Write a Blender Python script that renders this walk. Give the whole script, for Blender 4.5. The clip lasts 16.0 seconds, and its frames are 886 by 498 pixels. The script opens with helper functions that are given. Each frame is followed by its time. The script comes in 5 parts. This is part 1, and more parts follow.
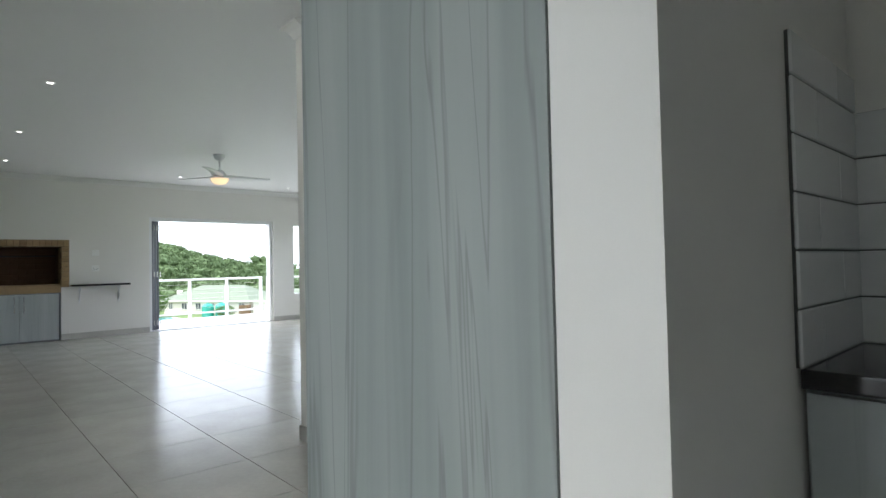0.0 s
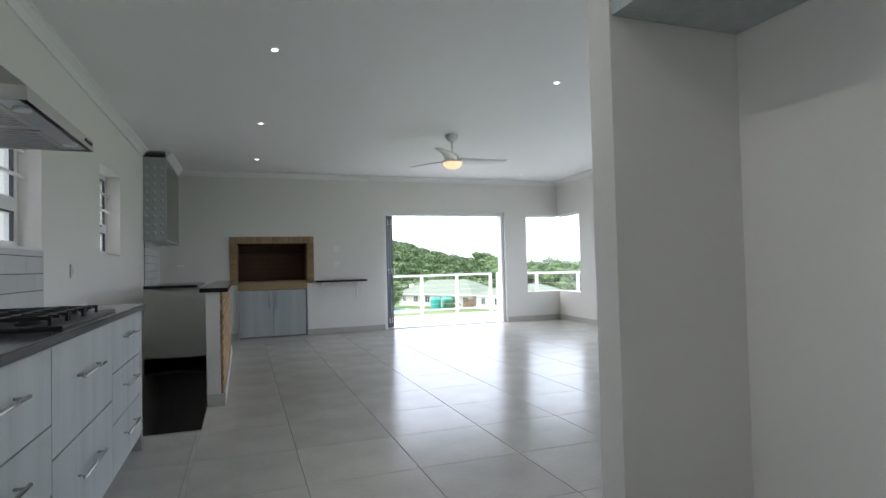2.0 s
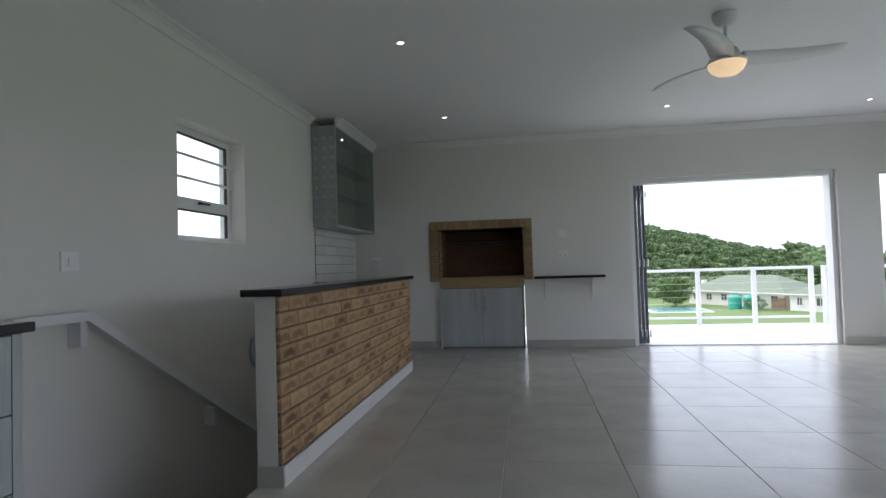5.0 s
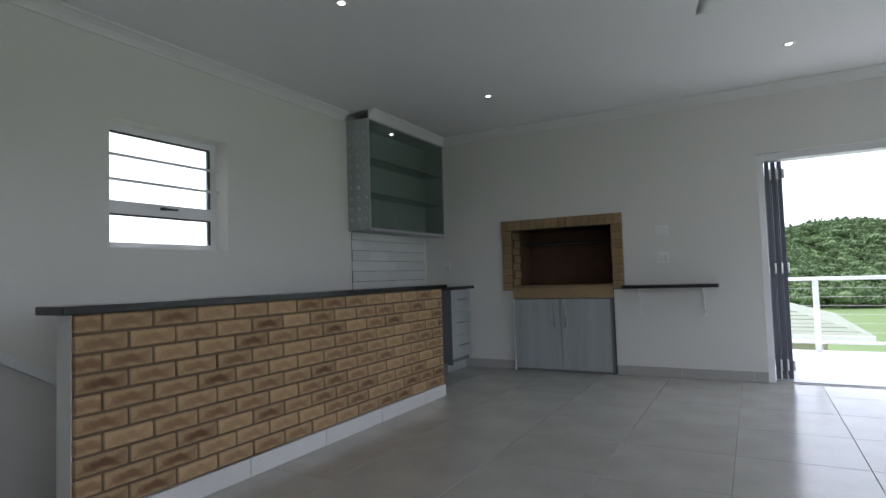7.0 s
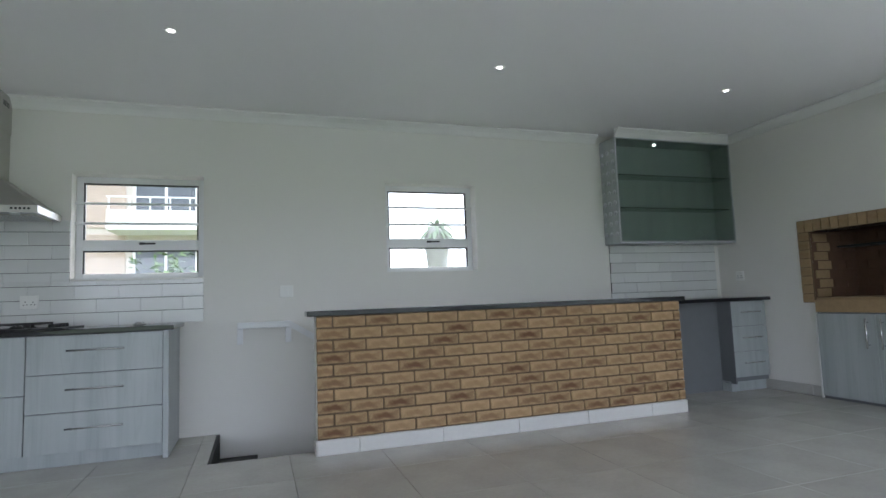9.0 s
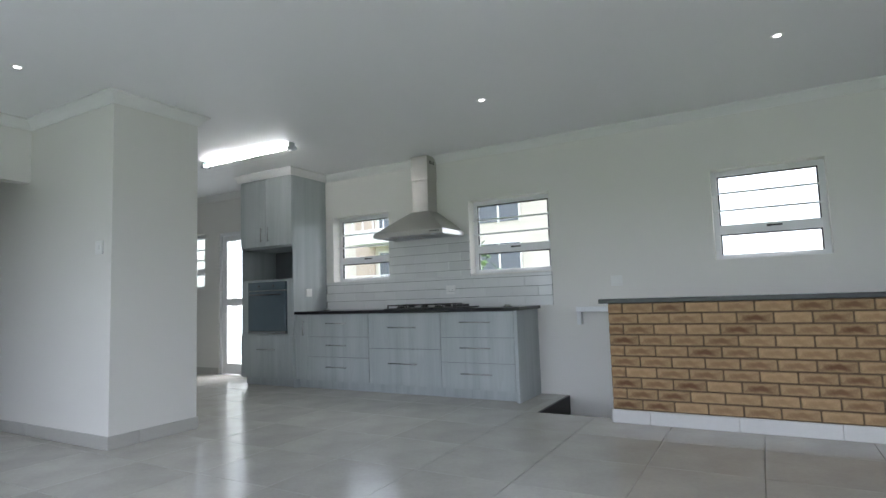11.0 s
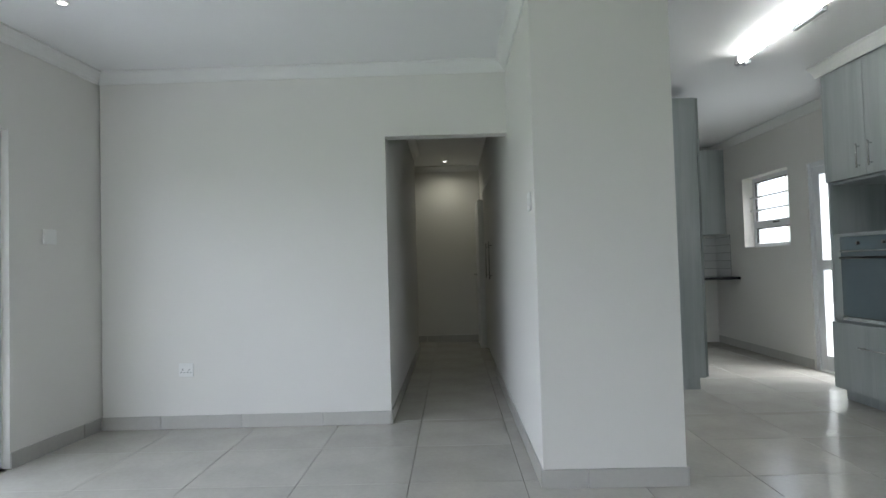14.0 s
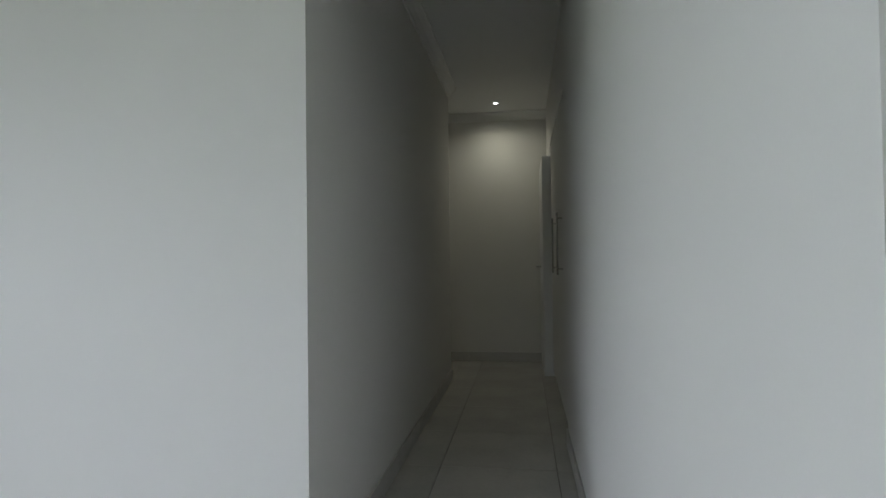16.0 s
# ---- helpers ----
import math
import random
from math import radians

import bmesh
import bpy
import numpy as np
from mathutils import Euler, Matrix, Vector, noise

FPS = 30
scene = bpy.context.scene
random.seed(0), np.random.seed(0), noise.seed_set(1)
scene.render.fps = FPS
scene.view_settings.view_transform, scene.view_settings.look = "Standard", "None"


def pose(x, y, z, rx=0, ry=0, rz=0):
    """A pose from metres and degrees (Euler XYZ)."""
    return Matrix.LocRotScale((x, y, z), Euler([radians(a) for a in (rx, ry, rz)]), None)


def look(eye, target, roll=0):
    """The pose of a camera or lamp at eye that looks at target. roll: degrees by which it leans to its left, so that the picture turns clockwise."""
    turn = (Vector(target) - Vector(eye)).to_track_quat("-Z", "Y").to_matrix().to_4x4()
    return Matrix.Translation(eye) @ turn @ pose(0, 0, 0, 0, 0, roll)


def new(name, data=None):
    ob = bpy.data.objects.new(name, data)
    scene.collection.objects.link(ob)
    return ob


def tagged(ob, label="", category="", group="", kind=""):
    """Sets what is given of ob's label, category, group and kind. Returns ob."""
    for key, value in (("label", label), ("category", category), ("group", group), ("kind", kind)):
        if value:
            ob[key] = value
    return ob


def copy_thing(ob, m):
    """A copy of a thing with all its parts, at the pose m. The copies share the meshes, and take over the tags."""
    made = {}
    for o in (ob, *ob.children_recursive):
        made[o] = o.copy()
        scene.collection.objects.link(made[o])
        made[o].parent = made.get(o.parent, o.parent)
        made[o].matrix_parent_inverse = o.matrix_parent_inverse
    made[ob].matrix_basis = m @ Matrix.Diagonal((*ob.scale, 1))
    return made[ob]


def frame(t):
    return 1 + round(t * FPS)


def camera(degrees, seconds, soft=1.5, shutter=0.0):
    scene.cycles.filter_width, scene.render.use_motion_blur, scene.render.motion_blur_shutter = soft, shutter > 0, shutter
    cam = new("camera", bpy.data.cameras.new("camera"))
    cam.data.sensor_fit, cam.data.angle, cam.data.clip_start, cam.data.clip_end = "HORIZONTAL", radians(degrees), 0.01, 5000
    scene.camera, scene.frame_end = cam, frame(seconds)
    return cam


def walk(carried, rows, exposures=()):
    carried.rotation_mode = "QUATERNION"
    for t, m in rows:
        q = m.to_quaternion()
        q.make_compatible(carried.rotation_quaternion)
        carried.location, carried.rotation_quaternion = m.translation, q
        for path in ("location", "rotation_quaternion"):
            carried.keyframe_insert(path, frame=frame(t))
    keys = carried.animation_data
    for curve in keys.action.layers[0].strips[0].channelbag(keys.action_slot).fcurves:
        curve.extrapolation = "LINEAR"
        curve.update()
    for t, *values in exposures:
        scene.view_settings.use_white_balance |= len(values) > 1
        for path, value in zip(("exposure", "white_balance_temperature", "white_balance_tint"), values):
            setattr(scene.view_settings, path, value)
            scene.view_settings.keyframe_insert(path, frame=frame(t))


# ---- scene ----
cam = camera(76.9, 16.0)

PATH = [
    (0, (0.774, -2.051, 1.099), (2.107, -0.561, 1.153), -1.2),
    (0.5, (0.872, -1.714, 1.165), (2.028, -0.082, 1.208), -1.3),
    (1, (0.978, -1.353, 1.161), (1.939, 0.4, 1.203), -1.3),
    (1.5, (1.06, -0.974, 1.134), (1.868, 0.856, 1.18), -1.5),
    (2, (1.182, -0.602, 1.107), (1.86, 1.279, 1.162), -1.4),
    (2.5, (1.302, -0.233, 1.106), (1.868, 1.685, 1.159), -1.2),
    (3, (1.418, 0.167, 1.056), (1.854, 2.118, 1.116), -1.35),
    (3.5, (1.62, 0.513, 1.046), (1.853, 2.498, 1.107), -1.3),
    (4, (1.8, 0.922, 1.034), (1.882, 2.92, 1.094), -1.4),
    (4.5, (2.013, 1.367, 1.051), (1.894, 3.362, 1.114), -1.6),
    (4.7, (2.096, 1.523, 1.046), (1.901, 3.512, 1.11), -1.6),
    (6.8, (3.31, 2.97, 1.042), (2.425, 4.761, 1.128), -2.3),
    (7, (3.427, 3.082, 1.034), (2.459, 4.83, 1.132), -1.8),
    (7.5, (3.769, 3.286, 1.026), (2.575, 4.885, 1.161), -2.1),
    (8, (4.17, 3.455, 1.02), (2.73, 4.83, 1.181), -2.3),
    (8.5, (4.58, 3.66, 1.014), (2.85, 4.65, 1.183), -2.2),
    (8.7, (4.73, 3.76, 1.014), (2.93, 4.61, 1.188), -2.2),
    (10.8, (5.56, 5.345, 1.03), (3.755, 4.5, 1.192), -1.8),
    (11, (5.57, 5.42, 1.02), (3.837, 4.435, 1.192), -1.9),
    (11.5, (5.375, 5.569, 1.05), (3.917, 4.21, 1.218), -1.8),
    (12, (5.019, 5.521, 1.093), (3.908, 3.863, 1.219), -1.7),
    (12.5, (4.662, 5.317, 1.103), (3.901, 3.469, 1.18), -1.6),
    (13, (4.288, 5.001, 1.119), (3.863, 3.048, 1.19), -1.6),
    (13.5, (3.912, 4.612, 1.15), (3.713, 2.623, 1.216), -1.6),
    (14, (3.633, 4.12, 1.146), (3.665, 2.122, 1.206), -1.6),
    (14.5, (3.44, 3.531, 1.119), (3.632, 1.541, 1.18), -1.5),
    (15, (3.404, 2.871, 1.114), (3.672, 0.89, 1.162), -1.4),
    (15.5, (3.424, 2.265, 1.105), (3.696, 0.284, 1.141), -1.2),
    (16, (3.443, 1.658, 1.094), (3.729, -0.321, 1.131), -0.7),
]
EXPOSURES = [(0, 1.32, 6300, 10), (1.0, 1.28, 6250, 12), (2.5, 1.2, 6200, 14), (3.5, 0.92, 6200, 14), (4.5, 0.68, 6200, 14), (7.0, 0.86, 6150, 15), (8.5, 1.45, 6050, 13), (11.0, 1.47, 6100, 13), (13.0, 1.58, 6180, 12), (14.5, 1.6, 6200, 11), (16.0, 1.48, 6250, 11)]
walk(cam, [(t, look(eye, target, roll)) for t, eye, target, roll in PATH], EXPOSURES)

# ---- world, sun, exposure ----
world = bpy.data.worlds.new("overcast_sky")
scene.world = world
world.use_nodes = True
wn, wl = world.node_tree.nodes, world.node_tree.links
wn.clear()
sky = wn.new("ShaderNodeTexSky")
sky.sky_type = "NISHITA"
sky.sun_disc = False
sky.sun_elevation = radians(52)
sky.sun_rotation = radians(-58)
sky.dust_density = 4.0
cloud = wn.new("ShaderNodeMix")
cloud.data_type = "RGBA"
cloud.inputs[0].default_value = 0.72
cloud.inputs[7].default_value = (10.3, 10.9, 12.0, 1)
back = wn.new("ShaderNodeBackground")
back.inputs[1].default_value = 0.15
wout = wn.new("ShaderNodeOutputWorld")
wl.new(sky.outputs[0], cloud.inputs[6])
wl.new(cloud.outputs[2], back.inputs[0])
wl.new(back.outputs[0], wout.inputs[0])

sun = new("sun", bpy.data.lights.new("sun", "SUN"))
sun.data.energy = 1.3
sun.data.angle = radians(40)
sun.data.color = (1.0, 0.97, 0.92)
sun.matrix_world = look((0, 0, 20), (8, -5, 8))


def opening_light(name, at, towards, width, height, watts):
    """An added area lamp that stands in for sky light at an opening of the west wall."""
    o = new(name, bpy.data.lights.new(name, "AREA"))
    o.data.shape, o.data.size, o.data.size_y = "RECTANGLE", width, height
    o.data.energy, o.data.color = watts, (0.93, 0.97, 1.0)
    o.matrix_world = look(at, towards)


# added lamp outside the door: brightens the kitchen and whitens the panes
opening_light("back_door_fill", (-0.32, -1.16, 1.05), (1.0, -1.16, 1.0), 0.8, 2.0, 5)


# ---- materials ----
def mat(name, color, rough=0.6, metal=0.0, var=0.08, scale=6.0, bump=0.0, bscale=120.0, fine=0.03, spec=0.5, stretch=None, coat=0.0):
    """A principled material with colour variation at two scales and fine relief."""
    m = bpy.data.materials.new(name)
    m.use_nodes = True
    n, l = m.node_tree.nodes, m.node_tree.links
    p = n["Principled BSDF"]
    tc = n.new("ShaderNodeTexCoord")
    mp = n.new("ShaderNodeMapping")
    if stretch:
        mp.inputs["Scale"].default_value = stretch
    l.new(tc.outputs["Object"], mp.inputs[0])
    n1, n2 = n.new("ShaderNodeTexNoise"), n.new("ShaderNodeTexNoise")
    n1.inputs["Scale"].default_value, n1.inputs["Detail"].default_value = scale, 4
    n2.inputs["Scale"].default_value, n2.inputs["Detail"].default_value = bscale, 3
    l.new(mp.outputs[0], n1.inputs[0]), l.new(mp.outputs[0], n2.inputs[0])
    a, b = n.new("ShaderNodeMix"), n.new("ShaderNodeMix")
    for x in (a, b):
        x.data_type = "RGBA"
    a.inputs[6].default_value = (*[c * (1 - var) for c in color], 1)
    a.inputs[7].default_value = (*[min(1, c * (1 + var)) for c in color], 1)
    b.blend_type = "MULTIPLY"
    b.inputs[0].default_value = 1.0
    r = n.new("ShaderNodeMapRange")
    r.inputs[3].default_value, r.inputs[4].default_value = 1 - fine, 1 + fine
    l.new(n1.outputs[0], a.inputs[0]), l.new(n2.outputs[0], r.inputs[0])
    l.new(a.outputs[2], b.inputs[6]), l.new(r.outputs[0], b.inputs[7])
    l.new(b.outputs[2], p.inputs["Base Color"])
    rr = n.new("ShaderNodeMapRange")
    rr.inputs[3].default_value, rr.inputs[4].default_value = rough * 0.85, min(1, rough * 1.15)
    l.new(n1.outputs[0], rr.inputs[0]), l.new(rr.outputs[0], p.inputs["Roughness"])
    p.inputs["Metallic"].default_value = metal
    p.inputs["Specular IOR Level"].default_value = spec
    p.inputs["Coat Weight"].default_value = coat
    if bump:
        bp = n.new("ShaderNodeBump")
        bp.inputs["Strength"].default_value = bump
        bp.inputs["Distance"].default_value = 0.002
        l.new(n2.outputs[0], bp.inputs["Height"]), l.new(bp.outputs[0], p.inputs["Normal"])
    return m


def wood_mat(name, dark, light, axis_scale, crack_tone=0.955):
    """Melamine board with long vertical grain streaks and a few darker cracks."""
    m = mat(name, light, 0.38, var=0.03, scale=2.0, bscale=60, fine=0.02, bump=0.05)
    n, l = m.node_tree.nodes, m.node_tree.links
    p = n["Principled BSDF"]
    tc = n.new("ShaderNodeTexCoord")
    mp = n.new("ShaderNodeMapping")
    mp.inputs["Scale"].default_value = axis_scale
    l.new(tc.outputs["Object"], mp.inputs[0])
    w1, w2 = n.new("ShaderNodeTexNoise"), n.new("ShaderNodeTexNoise")
    w1.inputs["Scale"].default_value, w1.inputs["Detail"].default_value, w1.inputs["Distortion"].default_value = 1.0, 6, 0.6
    w2.inputs["Scale"].default_value, w2.inputs["Detail"].default_value, w2.inputs["Distortion"].default_value = 0.55, 3, 2.2
    l.new(mp.outputs[0], w1.inputs[0]), l.new(mp.outputs[0], w2.inputs[0])
    ramp = n.new("ShaderNodeValToRGB")
    ramp.color_ramp.elements[0].position, ramp.color_ramp.elements[1].position = 0.32, 0.66
    ramp.color_ramp.elements[0].color, ramp.color_ramp.elements[1].color = (*dark, 1), (*light, 1)
    crack = n.new("ShaderNodeValToRGB")
    e = crack.color_ramp.elements
    e[0].position, e[1].position = 0.47, 0.53
    e[0].color = e[1].color = (1, 1, 1, 1)
    mid = e.new(0.5)
    mid.color = (crack_tone, crack_tone, crack_tone, 1)
    mul = n.new("ShaderNodeMix")
    mul.data_type, mul.blend_type = "RGBA", "MULTIPLY"
    mul.inputs[0].default_value = 1.0
    l.new(w1.outputs[0], ramp.inputs[0]), l.new(w2.outputs[0], crack.inputs[0])
    l.new(ramp.outputs[0], mul.inputs[6]), l.new(crack.outputs[0], mul.inputs[7])
    l.new(mul.outputs[2], p.inputs["Base Color"])
    return m


def brick_mat(name, base, burn, amount):
    """Face brick: clay colour that differs brick by brick, with a kiln mark in the middle."""
    m = mat(name, base, 0.85, var=0.2, scale=26, bump=0.8, bscale=150, fine=0.26)
    n, l = m.node_tree.nodes, m.node_tree.links
    p = n["Principled BSDF"]
    src = p.inputs["Base Color"].links[0].from_socket
    tc, mp = n.new("ShaderNodeTexCoord"), n.new("ShaderNodeMapping")
    mp.inputs["Scale"].default_value = (1, 11.0, 42)
    ab, sp, ln = n.new("ShaderNodeVectorMath"), n.new("ShaderNodeSeparateXYZ"), n.new("ShaderNodeMath")
    ab.operation, ln.operation = "ABSOLUTE", "SMOOTH_MAX"
    ln.inputs[2].default_value = 0.35
    nz = n.new("ShaderNodeTexNoise")
    nz.inputs["Scale"].default_value = 22
    oi = n.new("ShaderNodeObjectInfo")
    add = n.new("ShaderNodeMath")
    add.operation = "ADD"
    sub = n.new("ShaderNodeMath")
    sub.operation = "MULTIPLY_ADD"
    sub.inputs[1].default_value, sub.inputs[2].default_value = 1.3, -0.65
    ramp = n.new("ShaderNodeMapRange")
    ramp.inputs[1].default_value, ramp.inputs[2].default_value = 0.45, 1.15
    ramp.inputs[3].default_value, ramp.inputs[4].default_value = amount, 0.0
    rnd = n.new("ShaderNodeMath")
    rnd.operation = "MULTIPLY"
    mix, var = n.new("ShaderNodeMix"), n.new("ShaderNodeHueSaturation")
    mix.data_type = "RGBA"
    mix.inputs[7].default_value = (*burn, 1)
    val = n.new("ShaderNodeMapRange")
    val.inputs[3].default_value, val.inputs[4].default_value = 1.14, 0.84
    l.new(tc.outputs["Object"], mp.inputs[0]), l.new(mp.outputs[0], ab.inputs[0])
    l.new(ab.outputs[0], sp.inputs[0]), l.new(sp.outputs["Y"], ln.inputs[0]), l.new(sp.outputs["Z"], ln.inputs[1])
    l.new(tc.outputs["Object"], nz.inputs[0]), l.new(nz.outputs[0], sub.inputs[0])
    l.new(ln.outputs[0], add.inputs[0]), l.new(sub.outputs[0], add.inputs[1])
    l.new(add.outputs[0], ramp.inputs[0])
    low = n.new("ShaderNodeMapRange")
    low.inputs[3].default_value, low.inputs[4].default_value = 0.25, 0.85
    l.new(oi.outputs["Random"], low.inputs[0])
    l.new(ramp.outputs[0], rnd.inputs[0]), l.new(low.outputs[0], rnd.inputs[1])
    l.new(rnd.outputs[0], mix.inputs[0]), l.new(src, mix.inputs[6])
    l.new(oi.outputs["Random"], val.inputs[0]), l.new(val.outputs[0], var.inputs["Value"])
    l.new(mix.outputs[2], var.inputs["Color"]), l.new(var.outputs[0], p.inputs["Base Color"])
    return m


def tile_mat(name, color, rough, var, fine=0.04):
    """Porcelain tile that differs a little piece by piece."""
    m = mat(name, color, rough, var=var, scale=3.0, bscale=45, fine=fine, bump=0.02)
    n, l = m.node_tree.nodes, m.node_tree.links
    p = n["Principled BSDF"]
    src = p.inputs["Base Color"].links[0].from_socket
    oi, val, hs = n.new("ShaderNodeObjectInfo"), n.new("ShaderNodeMapRange"), n.new("ShaderNodeHueSaturation")
    val.inputs[3].default_value, val.inputs[4].default_value = 0.95, 1.05
    l.new(oi.outputs["Random"], val.inputs[0]), l.new(val.outputs[0], hs.inputs["Value"])
    l.new(src, hs.inputs["Color"]), l.new(hs.outputs[0], p.inputs["Base Color"])
    return m


def glass_mat(name, color=(1, 1, 1), rough=0.0):
    m = bpy.data.materials.new(name)
    m.use_nodes = True
    p = m.node_tree.nodes["Principled BSDF"]
    p.inputs["Base Color"].default_value = (*color, 1)
    p.inputs["Transmission Weight"].default_value = 1.0
    p.inputs["Roughness"].default_value = rough
    p.inputs["IOR"].default_value = 1.45
    return m


def glow_mat(name, color, strength):
    m = bpy.data.materials.new(name)
    m.use_nodes = True
    p = m.node_tree.nodes["Principled BSDF"]
    p.inputs["Base Color"].default_value = (*color, 1)
    p.inputs["Emission Color"].default_value = (*color, 1)
    p.inputs["Emission Strength"].default_value = strength
    return m


def leaf_mat(name, dark, light, scale=0.6):
    m = mat(name, light, 0.75, var=0.3, scale=scale, bscale=6, fine=0.35, bump=0.0, spec=0.2)
    n, l = m.node_tree.nodes, m.node_tree.links
    p = n["Principled BSDF"]
    src = p.inputs["Base Color"].links[0].from_socket
    ge, mix = n.new("ShaderNodeNewGeometry"), n.new("ShaderNodeMix")
    mix.data_type, mix.blend_type = "RGBA", "MIX"
    mix.inputs[7].default_value = (*dark, 1)
    l.new(ge.outputs["Random Per Island"], mix.inputs[0])
    l.new(src, mix.inputs[6]), l.new(mix.outputs[2], p.inputs["Base Color"])
    return m


PAINT = mat("wall_paint", (0.755, 0.742, 0.705), 0.62, var=0.02, scale=1.5, bump=0.06, bscale=240, fine=0.015)
CEIL = mat("ceiling_paint", (0.86, 0.865, 0.86), 0.55, var=0.015, scale=1.2, bump=0.04, bscale=200, fine=0.01)
TRIM = mat("cornice_white", (0.80, 0.80, 0.78), 0.5, var=0.02)
WHITE = mat("white_aluminium", (0.78, 0.79, 0.80), 0.35, var=0.03, scale=8)
PLASTIC = mat("white_plastic", (0.82, 0.82, 0.80), 0.3, var=0.02, scale=20)
GREYALU = mat("shaded_aluminium", (0.50, 0.52, 0.55), 0.35, metal=0.3, var=0.05)
FLOOR = tile_mat("floor_porcelain", (0.495, 0.48, 0.437), 0.205, 0.19, 0.07)
FLOOR.node_tree.nodes["Principled BSDF"].inputs["Specular IOR Level"].default_value = 0.42
SKIRT = tile_mat("skirting_porcelain", (0.47, 0.46, 0.43), 0.3, 0.06)
SKIRTW = tile_mat("pale_skirting_porcelain", (0.62, 0.61, 0.59), 0.3, 0.05)
GROUT = mat("grout", (0.29, 0.28, 0.25), 0.9, var=0.15, scale=20)
GROUTD = mat("dark_grout", (0.10, 0.105, 0.10), 0.9, var=0.15, scale=30)
SUBWAY = tile_mat("subway_glaze", (0.72, 0.73, 0.72), 0.12, 0.03, 0.01)
WOOD = wood_mat("grey_woodgrain", (0.365, 0.40, 0.402), (0.44, 0.475, 0.475), (10, 10, 0.55), 0.93)
# same board as WOOD with wider grain, darkened to stand for dimmer light
WOODP = wood_mat("wide_grey_woodgrain_dimmed", (0.245, 0.278, 0.268), (0.34, 0.37, 0.355), (8, 8, 0.5), 0.72)
WOODD = mat("dark_carcass_and_recess", (0.17, 0.18, 0.19), 0.5, var=0.08, scale=10)
GRANITE = mat("black_granite", (0.022, 0.022, 0.025), 0.12, var=0.3, scale=60, bscale=400, fine=0.5)
STEEL = mat("brushed_steel", (0.55, 0.54, 0.51), 0.40, metal=1.0, var=0.05, scale=5, stretch=(1, 1, 30), fine=0.05)
CHROME = mat("satin_nickel", (0.60, 0.60, 0.60), 0.25, metal=1.0, var=0.04)
IRON = mat("cast_iron", (0.02, 0.02, 0.02), 0.5, var=0.2, scale=30, bump=0.2)
BLACK = mat("black_plastic", (0.02, 0.02, 0.022), 0.35, var=0.1)
# blue-grey base holds the window light that black glass would reflect
OVENGLASS = mat("oven_glass_with_reflection", (0.09, 0.125, 0.15), 0.08, var=0.1, coat=0.6)
BRICK = brick_mat("yellow_face_brick", (0.405, 0.275, 0.147), (0.155, 0.07, 0.03), 1.15)
FIREB = brick_mat("braai_brick", (0.33, 0.23, 0.125), (0.26, 0.14, 0.06), 0.5)
FIREDK = mat("dark_red_brick", (0.13, 0.072, 0.045), 0.9, var=0.25, scale=12, bump=0.4, bscale=90, fine=0.15)
MORTAR = mat("mortar", (0.15, 0.102, 0.06), 0.95, var=0.2, scale=30, bump=0.5)
GLASS = glass_mat("clear_glass", (0.97, 0.99, 0.98))
GREENGLASS = glass_mat("greenish_glass", (0.72, 0.83, 0.77), 0.04)
FROST = mat("frosted_glass", (0.80, 0.84, 0.84), 0.3, var=0.02)
LAMP = glow_mat("led", (1.0, 0.97, 0.9), 2.6)
TUBE = glow_mat("fluorescent_tube", (1.0, 0.98, 0.92), 11)
BOWL = glow_mat("amber_bowl", (1.0, 0.72, 0.42), 0.4)
# weak greenish emission that brightens the bulkhead lens
OPAL = glow_mat("glowing_opal", (0.80, 0.95, 0.86), 0.45)
# near black: the darkness of the stairwell is put into this colour
DARK = mat("unlit_stair_concrete", (0.045, 0.045, 0.043), 0.7, var=0.2, scale=6)
DECKM = mat("deck_tile", (0.74, 0.73, 0.71), 0.5, var=0.06, scale=2)
GRASS = mat("lawn", (0.12, 0.182, 0.053), 0.9, var=0.3, scale=0.15, bscale=4, fine=0.25)
LEAF = leaf_mat("tree_foliage", (0.07, 0.112, 0.046), (0.14, 0.20, 0.085))
SHRUB = leaf_mat("shrub_foliage", (0.05, 0.09, 0.03), (0.13, 0.22, 0.06), 2.0)
BARK = mat("bark", (0.12, 0.09, 0.06), 0.9, var=0.3, scale=6, bump=0.6, bscale=20)
# white leaf aluminium with its shade put into the colour
LEAFALU = mat("shaded_leaf_aluminium", (0.13, 0.14, 0.17), 0.35, metal=0.2, var=0.06)
ROOFG = mat("green_roof_tile", (0.165, 0.20, 0.14), 0.7, var=0.12, scale=0.8, bscale=12, fine=0.1)
PLASTER = mat("cream_plaster", (0.74, 0.70, 0.61), 0.85, var=0.06, scale=1, bump=0.2)
BEIGE = mat("beige_plaster", (0.58, 0.52, 0.44), 0.85, var=0.08, scale=1, bump=0.2)
PLASTERW = mat("white_plaster", (0.75, 0.73, 0.68), 0.85, var=0.05, scale=1)
DKGLASS = mat("dark_window_glass", (0.08, 0.09, 0.10), 0.08, var=0.1)
TEAL = mat("teal_tank", (0.02, 0.30, 0.22), 0.4, var=0.1)
TIMBER = mat("timber_fence", (0.25, 0.15, 0.08), 0.8, var=0.2, scale=4)
POOL = mat("pool_cover", (0.06, 0.24, 0.22), 0.25, var=0.1, scale=1)


